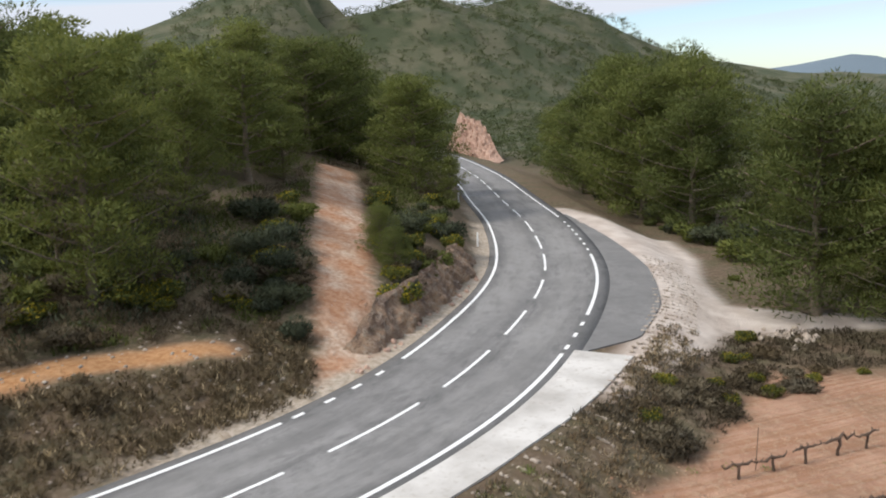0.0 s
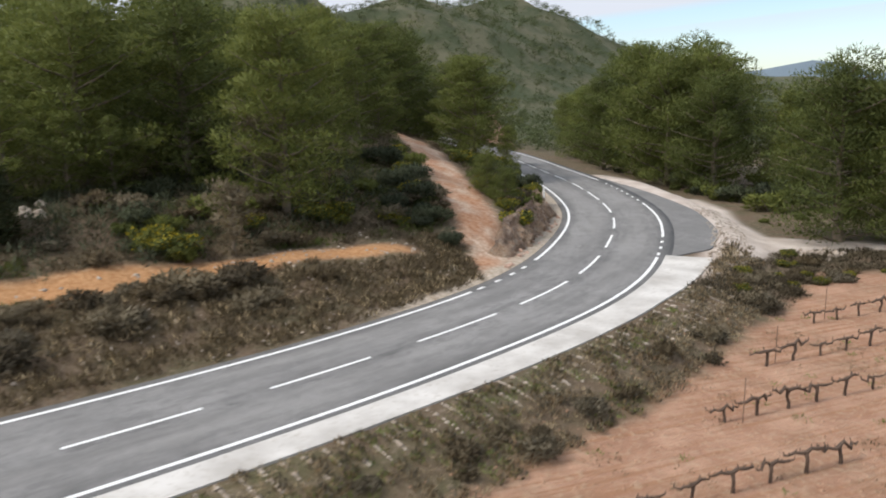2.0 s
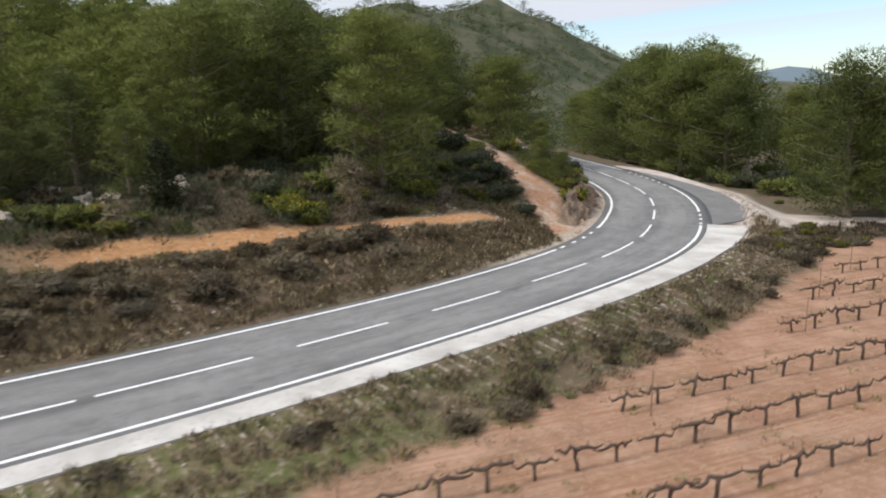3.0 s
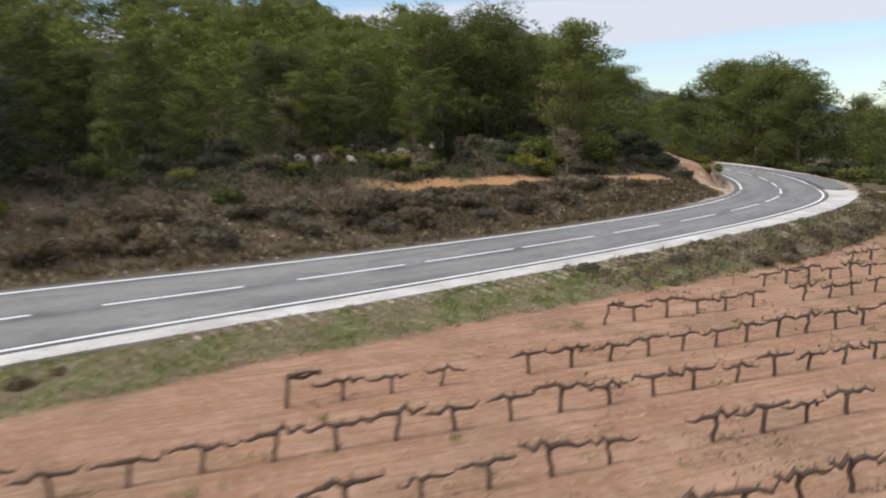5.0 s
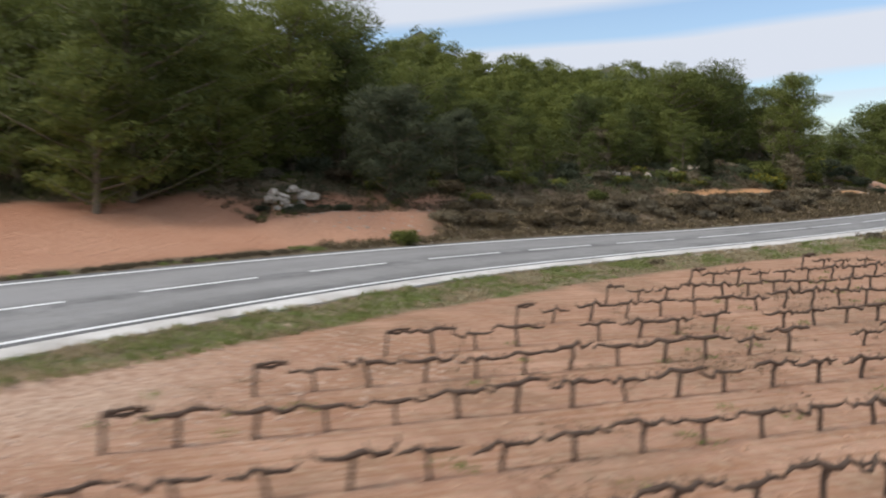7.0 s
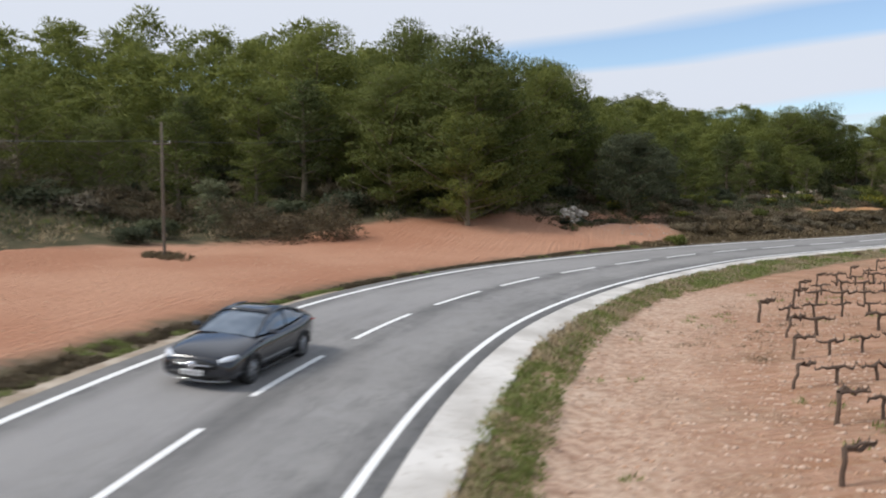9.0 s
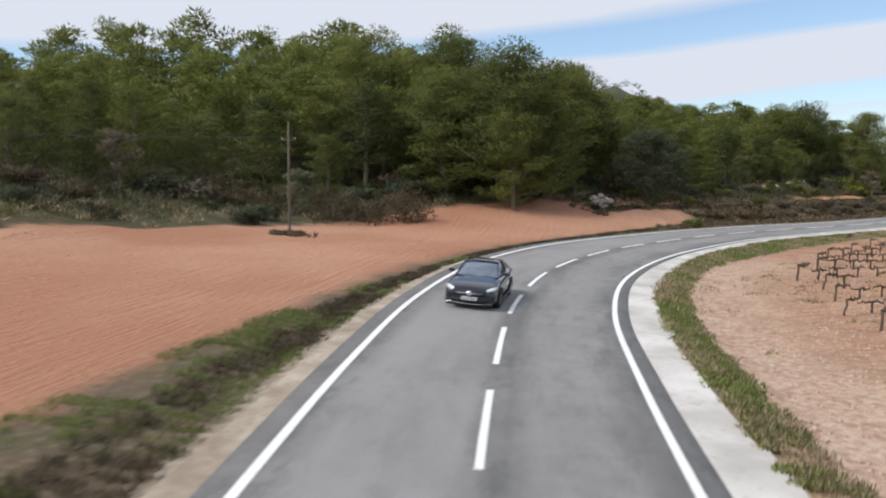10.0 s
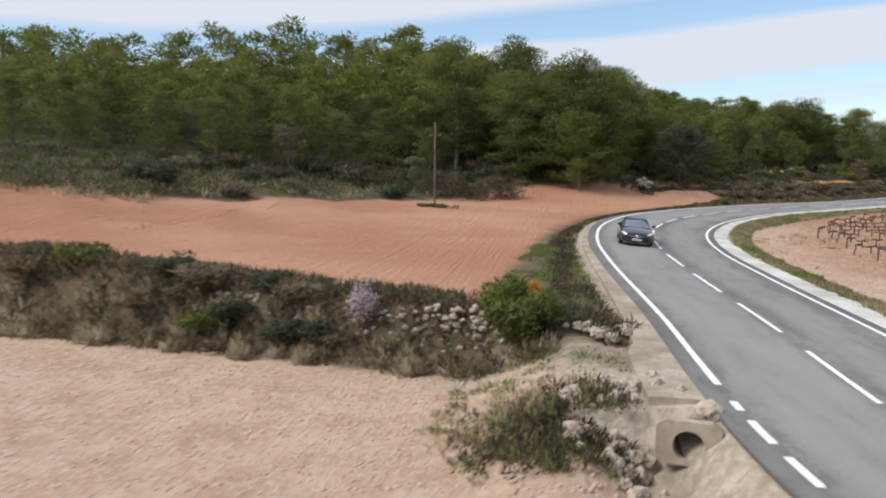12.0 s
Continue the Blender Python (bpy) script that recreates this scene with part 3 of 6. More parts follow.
rim1 = V[-1] - [0, 0, 0.12]
V = np.vstack(V + [rim0, rim1])
wheel += [0.0] * (2 * nS)
edgew += [1.0] * (2 * nS)
fade = np.interp(S, [195, 240], [1.0, 0.15])
worn = np.concatenate([fade * (1.0 if -0.9 < cc < -0.1 else 0.5 if 0.2 < cc < 0.7 else 0.0) for cc in cols] + [np.zeros(2 * nS)])
across += [-4.0] * nS + [4.0] * nS
along = list(S) * (len(cols) + 2)
F = []
for j in range(len(cols) - 1):
    a0 = np.arange(nS - 1) + j * nS
    F.append(np.stack([a0, a0 + nS, a0 + nS + 1, a0 + 1], 1))
m0 = np.arange(nS - 1)
F.append(np.stack([len(cols) * nS + m0, m0, m0 + 1, len(cols) * nS + m0 + 1], 1))
l0 = (len(cols) - 1) * nS + m0
F.append(np.stack([l0, (len(cols) + 1) * nS + m0, (len(cols) + 1) * nS + m0 + 1, l0 + 1], 1))
road_me = fast_mesh("road", V, np.vstack(F), M_ASPHALT, False)
for nm, v in (("wheel", wheel), ("edge", edgew), ("across", across), ("along", along), ("worn", worn)):
    a = road_me.attributes.new(nm, 'FLOAT', 'POINT')
    a.data.foreach_set("value", np.asarray(v, np.float32))
road = tagged(new("road", road_me), "winding two-lane grey asphalt road with worn patches", "road", kind="structure")

k = Mat("road_paint", 0.6, 0.0, 0.4)
p1, p2 = k.noise(14, 5, 0.65), k.noise(60, 2)
c = k.ramp(p1, (0.42, 0.41, 0.40, 1), (0.80, 0.80, 0.78, 1), 0.28, 0.42)
M_PAINT = k.done(c, p2, 0.1, 0.01)


def stripe(o, half_w, i1, i2, name="line_marking"):
    ob = new(name, ribbon(name, o - half_w, o + half_w, i1, i2, 0.006, 0.004, M_PAINT))
    ob.parent = road
    return ob


stripe(-HALF, 0.09, 0, at_y(-119.5 - 2.6), "edge_line")
stripe(-HALF, 0.09, at_y(-118.2 + 1.8), at_y(17.0), "edge_line")
stripe(-HALF, 0.09, at_y(25.5), N, "edge_line")
stripe(HALF, 0.09, 0, at_y(27.8), "edge_line")
stripe(HALF, 0.09, at_y(33.2), at_y(45.0), "edge_line")
stripe(HALF, 0.09, at_y(55.5), N, "edge_line")


def dashes(o, s1, s2, length, period, half_w, name):
    s0 = s1
    while s0 + length < s2:
        stripe(o, half_w, int(round(s0 / 0.6)), int(round((s0 + length) / 0.6)), name)
        s0 += period


dashes(-HALF, S[at_y(-121.6)], S[at_y(-116.2)], 0.9, 1.8, 0.09, "short_edge_dash")
dashes(-HALF, S[at_y(17.6)], S[at_y(25.2)], 0.6, 1.8, 0.09, "short_edge_dash")
dashes(HALF, S[at_y(28.4)], S[at_y(33.0)], 0.6, 1.8, 0.09, "short_edge_dash")
dashes(HALF, S[at_y(45.6)], S[at_y(55.0)], 0.6, 1.8, 0.09, "short_edge_dash")
S_LOW = [121.0, 128.0, 135.0, 142.2, 149.3, 156.4, 163.3, 170.3, 177.6, 185.4, 193.4, 201.4, 209.4, 217.4, 225.1, 232.8, 239.6, 245.6]
for s0 in S_LOW:
    stripe(HALF * 0, 0.078, int(round(s0 / 0.6)), int(round((s0 + (4.7 if s0 < 190 else 5.2)) / 0.6)), "centre_dash")
dashes(HALF * 0, 252.3, S[N] - 20, 4.6, 6.72, 0.075, "centre_dash")

k = Mat("pale_concrete", 0.9, 0.0, 0.3)
q1, q2, q3 = k.noise(0.5, 4), k.noise(5, 5), k.noise(40, 3)
c = k.ramp(q1, (0.44, 0.415, 0.38, 1), (0.64, 0.615, 0.575, 1))
c = k.mix(k.ramp(q2, (0, 0, 0, 1), (0.7, 0.7, 0.7, 1), 0.55, 0.75), c, (0.36, 0.32, 0.27, 1))
M_CONCRETE = k.done(c, k.math('ADD', q2, q3), 0.3, 0.02)
k = Mat("dusty_concrete", 0.95, 0.0, 0.2)
q1, q2, q3 = k.noise(0.9, 4), k.noise(6, 5), k.noise(40, 3)
c = k.ramp(q1, (0.28, 0.225, 0.165, 1), (0.46, 0.395, 0.32, 1))
c = k.mix(k.ramp(q2, (0, 0, 0, 1), (0.7, 0.7, 0.7, 1), 0.5, 0.7), c, (0.25, 0.195, 0.14, 1))
M_DIRTY = k.done(c, k.math('ADD', q2, q3), 0.35, 0.03)
# cast strip on the downhill side, in bays
rnd = random.Random(5)
strip_w = np.interp(RD[:, 1], [-140, -95, -70, -40, 0, 20, 29], [1.12, 1.12, 1.05, 0.85, 1.3, 1.7, 2.6])
gap = np.interp(RD[:, 1], [-140, -95, -78, -55, -20, 0], [0.5, 0.5, 0.48, 0.42, 0.4, 0.4])
strip = tagged(new("pavement", None), "pale cast concrete strip along the asphalt edge", "pavement", kind="structure")
i = at_y(-128)
while i < at_y(28.5):
    j = min(i + 6, at_y(28.5))
    wob = rnd.uniform(-0.03, 0.03) + (rnd.choice((0, 0, 0.1, -0.09, 0.16)) if RD[i, 1] < -60 else 0)
    o1 = HALF + gap
    o2 = HALF + gap + strip_w + wob
    ob = new("concrete_bay", ribbon("concrete_bay", o1, o2, i, j, 0.012 + rnd.uniform(-0.004, 0.006), 0.22, M_CONCRETE))
    ob.parent = strip
    i = j
gutter = tagged(new("gutter", None), "dusty concrete gutter beside the field", "gutter", kind="structure")
i = at_y(-118.5)
while i < at_y(-84):
    j = i + 4
    w2 = np.interp(RD[:, 1], [-118.5, -115.4, -114.6, -105, -84], [1.25, 1.2, 0.9, 0.5, 0.2])
    ob = new("concrete_bay", ribbon("concrete_bay", -HALF - 0.56 - w2, -HALF - 0.56, i, j, -0.012, 0.25, M_DIRTY))
    ob.parent = gutter
    i = j


# ---- plants ----
def tube(path, radii, sides=6):
    """A tapered round bar along a path: vertices and quads."""
    P = np.array(path, float)
    T = np.gradient(P, axis=0)
    T /= np.linalg.norm(T, axis=1)[:, None] + 1e-9
    V, F = [], []
    for i, (p, t, r) in enumerate(zip(P, T, radii)):
        a = np.cross(t, (0.3, 0.9, 0.1) if abs(t[1]) < 0.8 else (1, 0, 0))
        a /= np.linalg.norm(a)
        b = np.cross(t, a)
        for q in range(sides):
            th = 2 * math.pi * q / sides
            V.append(p + r * (math.cos(th) * a + math.sin(th) * b))
        if i:
            o = (i - 1) * sides
            F += [(o + q, o + (q + 1) % sides, o + sides + (q + 1) % sides, o + sides + q) for q in range(sides)]
    V.append(P[-1])
    e, o = len(V) - 1, (len(P) - 1) * sides
    F += [(o + q, o + (q + 1) % sides, e) for q in range(sides)]
    return V, F


def joined(name, pieces, material, shade=True):
    V, F = [], []
    for v, f in pieces:
        o = len(V)
        V += list(v)
        F += [tuple(i + o for i in q) for q in f]
    return mesh_of(name, V, F, material, shade)


def tufts(rs, centres, radii, per, size, up=0.35, thin=0.2):
    """Leaf slivers spread over clumps: (n,3) vertices, triangles and soft outward normals."""
    C = np.repeat(centres, per, 0)
    R = np.repeat(radii, per, 0)
    n = len(C)
    d = rs.normal(size=(n, 3))
    d /= np.linalg.norm(d, axis=1)[:, None]
    r = rs.uniform(0.35, 1.0, n) ** 0.5
    p = C + d * R * np.minimum(r, 1)[:, None] * rs.uniform(0.85, 1.15, (n, 1))
    axis_ = d + rs.normal(scale=0.7, size=(n, 3)) + [0, 0, up]
    axis_ /= np.linalg.norm(axis_, axis=1)[:, None]
    side = np.cross(axis_, rs.normal(size=(n, 3)))
    side /= np.linalg.norm(side, axis=1)[:, None] + 1e-9
    L = size * rs.uniform(0.6, 1.4, n)[:, None]
    face = np.cross(side, axis_)
    side = side * np.where((face * d).sum(1) < 0, -1.0, 1.0)[:, None]
    face = np.cross(side, axis_)
    soft = d / R * R.mean(1)[:, None] + 0.28 * face + [0, 0, 0.3]
    soft /= np.linalg.norm(soft, axis=1)[:, None]
    V = np.empty((n, 3, 3))
    V[:, 0] = p - side * L * thin
    V[:, 1] = p + side * L * thin
    V[:, 2] = p + axis_ * L
    return V.reshape(-1, 3), np.arange(3 * n).reshape(-1, 3), np.repeat(soft, 3, 0)


def pine_meshes(seed, H, R, clumps, per, size, mat, low=0.22, shape=1.0, lean=0.0, belly=0.30):
    """Trunk with limbs, and a crown of needle clumps in uneven tiers."""
    rs = np.random.RandomState(seed)
    n = 9
    tz = np.linspace(-0.4, H * 0.9, n)
    wob = np.cumsum(rs.normal(scale=0.05 * H / 9, size=(n, 2)), 0)
    trunk_p = np.column_stack([wob[:, 0] + lean * tz, wob[:, 1], tz])
    r0 = 0.022 * H + 0.05
    pieces = [tube(trunk_p, np.linspace(r0, r0 * 0.18, n), 7)]
    cen, rad = [], []
    arms = max(6, clumps // 3)
    for i in range(arms):
        w = (i + rs.uniform(0, 1)) / arms
        u = low + (0.97 - low) * w ** 0.85
        prof = math.sin(math.pi * min(1, w * (0.94 - belly) + belly)) ** shape
        a = i * 2.399 + rs.uniform(-0.5, 0.5)
        reach = R * prof * rs.uniform(0.55, 1.08)
        base = np.array([np.interp(u * H, tz, trunk_p[:, 0]), np.interp(u * H, tz, trunk_p[:, 1]), u * H])
        rise = rs.uniform(0.12, 0.5)
        tip = base + [math.cos(a) * reach, math.sin(a) * reach, reach * rise]
        for q in ((0.28, 0.55, 0.82, 1.0) if reach > 0.35 * R else (0.6, 1.0)):
            c_ = base + (tip - base) * q + rs.normal(scale=0.05 * R, size=3)
            k_ = rs.uniform(0.7, 1.3) * (0.19 * R + 0.25) * (1.12 - 0.3 * q)
            cen.append(c_)
            rad.append((k_ * 1.2, k_ * 1.2, k_ * rs.uniform(0.48, 0.78)))
        b0 = base - [0, 0, 0.12 * reach]
        pieces.append(tube([b0, (b0 + tip) / 2 - [0, 0, 0.05 * reach], tip], [r0 * 0.34, r0 * 0.2, r0 * 0.06], 4))
    for q in range(4):
        cen.append(np.array([trunk_p[-1, 0] + rs.normal(scale=.12 * R), trunk_p[-1, 1] + rs.normal(scale=.12 * R), H * rs.uniform(0.86, 1.0)]))
        rad.append((0.2 * R, 0.2 * R, 0.14 * R))
    V, F, Q = tufts(rs, np.array(cen), np.array(rad), per, size, 0.8, 0.15)
    return joined("trunk", pieces, M_BARK), fast_mesh("crown", V, F, mat, normals=Q)


def plant(name, wood_me, leaf_me, label, category, leaf_name="crown", wood_name="trunk", group=""):
    root = new(name)
    a = new(wood_name, wood_me)
    a.parent = root
    b = new(leaf_name, leaf_me)
    b.parent = root
    return tagged(root, label, category, group)


LABEL_PINE = "green aleppo pine with a rounded layered crown"
near_pines, mid_pines, back_meshes = [], [], []
for sd_ in range(4):
    near_pines.append(plant("pine_tree", *pine_meshes(10 + sd_, 10.0, 3.9, 117, 180, 0.2, M_PINE, 0.03, 0.9, 0.02 * sd_, 0.34), LABEL_PINE, "tree"))
for sd_ in range(6):
    mid_pines.append(plant("pine_tree", *pine_meshes(30 + sd_, 10.0, 3.1, 78, 96, 0.25, (M_PINE, M_PINE, M_PINE_DARK)[sd_ % 3], (0.03, 0.10, 0.18)[sd_ % 3], (0.7, 1.0)[sd_ % 2], 0.0, (0.22, 0.32, 0.42)[sd_ % 3]), LABEL_PINE, "tree", group="pines of the wood"))
for sd_ in range(4):
    back_meshes.append(pine_meshes(50 + sd_, 10.0, 3.3, 30, 54, 0.4, None, 0.12, 0.8)[1])
USED = set()


def put(root, x, y, turn=0.0, scale=1.0, sink=0.0, wide=1.0):
    m = Matrix.Translation((x, y, height1(x, y) - sink)) @ Matrix.Rotation(turn, 4, 'Z')
    if root.name not in USED:
        USED.add(root.name)
        ob = root
        ob.matrix_basis = m
    else:
        ob = copy_thing(root, m)
    ob.scale = (scale * wide, scale * wide, scale)
    return ob


rnd = random.Random(21)
# solitary pines that stand out
SOLO = [(-35.6, 15.6, 1.12, 0, 1.0), (-15.4, 46.0, 1.2, 1, 1.2), (-48.0, 34.6, 0.55, 2, 1.0), (-9.0, 50.0, 1.0, 3, 1.0), (-46.4, -53.7, 1.52, 1, 1.3),
        (-51.5, -45.5, 1.28, 3, 1.35), (-57.0, -53.0, 1.24, 0, 1.35), (-43.6, -56.6, 0.95, 2, 1.0), (-50.8, -58.4, 1.2, 3, 1.1), (-46.0, -47.5, 0.9, 0, 1.0), (-40.5, 23.0, 0.75, 3, 1.0),
        (-33.5, 30.6, 0.3, 2, 1.0), (-31.0, 29.5, 0.26, 0, 1.0), (-50.3, 49.2, 0.98, 0, 1.15), (-55.5, 53.5, 0.95, 2, 1.2), (-46.6, 49.4, 0.4, 3, 1.0), (-61.0, 60.0, 0.9, 1, 1.2), (-61.5, 46.5, 1.05, 0, 1.2), (-64.5, 52.5, 1.15, 1, 1.2), (-70.0, 60.0, 1.1, 2, 1.3), (-69.0, 46.0, 1.15, 3, 1.2),
        (-52.0, -38.0, 1.42, 0, 1.1), (-57.0, -30.0, 1.38, 1, 1.1), (-60.0, -49.0, 1.6, 2, 1.1), (-64.0, -57.0, 1.5, 3, 1.1), (-13.2, 48.8, 1.05, 0, 1.2), (-45.0, 15.5, 1.15, 1, 1.2), (-46.5, 9.0, 1.1, 2, 1.2), (-11.6, 45.4, 0.8, 2, 1.2)]
for x, y, sc, v, wd in SOLO:
    put(near_pines[v], x, y, rnd.uniform(0, 6), sc, 0.1, wd)
# the stand on the far side of the gravel lot
for x, y, sc in ((-45, 74, 1.55), (-40, 69, 1.4), (-36, 71, 1.42), (-50, 79, 1.5), (-33.5, 66, 1.2), (-56, 82, 1.2), (-44, 83, 1.6), (-63, 90, 1.1), (-70, 97, 1.0), (-28, 70, 1.0), (-24, 66, 0.85), (-18, 66, 0.9)):
    put(near_pines[rnd.randrange(4)], x, y, rnd.uniform(0, 6), sc, 0.1, 1.1)

placed, back = [], []
for row in range(13):
    s_i = 2.0
    while s_i < S[N] - 30:
        s_i += rnd.uniform(2.8, 4.3) * (1 + 0.05 * row)
        i = min(int(s_i / 0.6), N)
        yr = RD[i, 1]
        front = float(np.interp(yr, [-140, -112, -95, -70, -52, -46, -20, 5, 20, 30, 60, 90], [70, 66, 45, 33, 25, 17, 16.5, 18.5, 18.5, 15, 10, 9]))
        o = -(front + row * 4.0 + rnd.uniform(-1.8, 1.8) + HALF[i])
        x, y = RD[i, 0] + RN[i, 0] * o, RD[i, 1] + RN[i, 1] * o
        _, off_true, _ = road_frame([x], [y])
        if off_true[0] > o + 3 or float(line_dist(x, y, TRACK)) < 4.6 or y < -165 or x < -140 or wall_side(x, y) > -4:
            continue
        if any((x - px) ** 2 + (y - py) ** 2 < 6.0 for px, py in placed) or any(math.hypot(x - q[0], y - q[1]) < 3.6 for q in SOLO) or math.hypot(x + 35.6, y - 15.6) < 4.5 or math.hypot(x + 41, y + 36.5) < 4:
            continue
        placed.append((x, y))
        sc = rnd.uniform(0.66, 1.18) * (0.8 if row == 0 else 1.0) * float(np.interp(yr, [-125, -100, -86, -74, -58, -45, 0], [0.56, 0.56, 0.66, 1.12, 1.2, 0.9, 0.77]))
        sc *= float(np.interp(y, [-124, -108, -90, -74, -62, -48, -32, -14, 12], [1.05, 1.0, 0.8, 0.8, 0.95, 1.25, 1.25, 0.82, 0.92]))
        if row > 6 and -65 < yr < 0:
            sc *= 1.12
        if row < 2 and y < 75 and y > -135:
            put(mid_pines[rnd.randrange(len(mid_pines))], x, y, rnd.uniform(0, 6), sc, 0.15, rnd.uniform(0.95, 1.3))
        else:
            back.append((x, y, sc))


def merged(name, items, meshes, material, label, category, wide=1.1):
    """Many copies joined into one object."""
    Vs, Fs, n0 = [], [], 0
    r = np.random.RandomState(77)
    base, bent, Qs = [], [], []
    for me in meshes:
        v = np.empty(len(me.vertices) * 3, np.float32)
        me.vertices.foreach_get("co", v)
        base.append(v.reshape(-1, 3))
        q = np.empty(len(me.loops) * 3, np.float32)
        me.corner_normals.foreach_get("vector", q)
        bent.append(q.reshape(-1, 3))
    P = np.array([(a[0], a[1]) for a in items])
    hz = height(P[:, 0], P[:, 1])
    for (x, y, sc), z in zip(items, hz):
        pick = r.randint(len(base))
        b, q = base[pick], bent[pick]
        a = r.uniform(0, 6.28)
        ca, sa = math.cos(a) * sc * wide, math.sin(a) * sc * wide
        v = np.column_stack([b[:, 0] * ca - b[:, 1] * sa + x, b[:, 0] * sa + b[:, 1] * ca + y, b[:, 2] * sc + z])
        Vs.append(v)
        Qs.append(np.column_stack([q[:, 0] * math.cos(a) - q[:, 1] * math.sin(a), q[:, 0] * math.sin(a) + q[:, 1] * math.cos(a), q[:, 2]]))
        n0 += len(v)
    ob = new(name, fast_mesh(name, np.vstack(Vs), np.arange(n0).reshape(-1, 3), material, normals=np.vstack(Qs)))
    return tagged(ob, label, category, kind="stuff")


merged("pine_wood", back, back_meshes, M_PINE, "dense green pine wood climbing the hillside", "wood", 1.32)
# woods on the hills behind
rs = np.random.RandomState(8)
tiny = []
for q in range(3):
    cen = rs.normal(scale=(0.9, 0.9, 0.9), size=(7, 3)) + [0, 0, 2.0]
    v, f, q_ = tufts(rs, cen, np.full((7, 3), 1.15), 5, 0.95, 0.6, 0.36)
    tiny.append(fast_mesh("far_crown", v, f, None, normals=q_))
far_items = []
while len(far_items) < 11000:
    d_, a_ = 120 + 640 * rs.uniform() ** 0.8, rs.uniform(radians(12), radians(62))
    x, y = -math.sin(a_) * d_, math.cos(a_) * d_
    if abs(road_frame([x], [y])[1][0]) > 12:
        far_items.append((x, y, rs.uniform(0.3, 0.8) * (0.42 + d_ / 1000)))
merged("hill_wood", far_items, tiny, M_FARWOOD, "distant woods and scrub covering the hills", "wood", 1.3)


# ---- part helpers ----
def part(name, me, parent, label="", m=None):
    ob = new(name, me)
    ob.parent = parent
    if m is not None:
        ob.matrix_basis = m
    return tagged(ob, label)


def rock_mesh(name, seed, material, size=(1, 1, 1), rough=0.28, level=2):
    bm = bmesh.new()
    bmesh.ops.create_icosphere(bm, subdivisions=level, radius=1.0)
    noise.seed_set(seed + 1)
    for v in bm.verts:
        d = noise.noise(v.co * 1.3 + Vector((seed * 3.1, 0, 0))) * rough * 1.6 + noise.noise(v.co * 3.7 + Vector((seed, 5, 0))) * rough * 0.8
        v.co *= 1 + d
        v.co.z = max(v.co.z, -0.45)
        v.co = Vector((v.co.x * size[0], v.co.y * size[1], v.co.z * size[2]))
    me = bpy.data.meshes.new(name)
    bm.to_mesh(me)
    bm.free()
    me.materials.append(material)
    return me


def place_rock(name, me, x, y, turn=0.0, scale=1.0, label="", category="rock", lift=0.0):
    ob = new(name, me)
    ob.matrix_basis = Matrix.Translation((x, y, height1(x, y) + lift)) @ Matrix.Rotation(turn, 4, 'Z') @ Matrix.Scale(scale, 4)
    return tagged(ob, label, category)


# ---- gravel lot's worn asphalt edge ----
apron_w = np.interp(RD[:, 1], [28.5, 31, 36, 42, 50, 57], [0.3, 2.4, 3.0, 2.7, 1.5, 0.3])
ap = new("asphalt_apron", ribbon("asphalt_apron", HALF * 1.155, HALF * 1.16 + apron_w, at_y(28.6), at_y(56.5), -0.004, 0.10, M_ASPHALT))
tagged(ap, "cracked grey asphalt apron beside the gravel lot", "road", kind="structure")


# ---- vines ----
def vine_thing(seed, tall=1.0, end=False):
    r = random.Random(seed)
    root = new("grape_vine")
    h = r.uniform(0.46, 0.57) * tall
    lean = r.uniform(-0.08, 0.08) + (0.12 if end else 0)
    top = (r.uniform(-0.04, 0.04), lean, h)
    p = [(0, 0, -0.12), (r.uniform(-.03, .03), lean * 0.2, h * 0.3), (r.uniform(-.05, .05), lean * 0.7, h * 0.65), top]
    part("trunk", joined("trunk", [tube(p, [0.062, 0.048, 0.045, 0.06], 6)], M_VINEWOOD), root)
    for sgn in ((-1, 1) if not end else (1, 1)):
        L = r.uniform(0.52, 0.82)
        arm = [top]
        for q in range(1, 5):
            arm.append((top[0] + r.uniform(-.09, .09), top[1] + sgn * L * q / 4, h + r.uniform(-.09, .08) + (0.05 if q == 1 else 0)))
        pieces = [tube(arm, [0.065, r.uniform(.04, .058), r.uniform(.036, .055), 0.038, 0.02], 5)]
        for q in range(1, 5):
            b = arm[q]
            for _ in range(r.choice((1, 1, 2))):
                t_ = (b[0] + r.uniform(-.05, .05), b[1] + r.uniform(-.05, .05), b[2] + r.uniform(0.05, 0.15))
                pieces.append(tube([b, t_], [0.02, 0.011], 4))
        part("cordon_arm", joined("cordon_arm", pieces, M_VINEWOOD), root)
    return tagged(root, "gnarled bare dark grape vine pruned to two arms", "vine", "vines in rows")


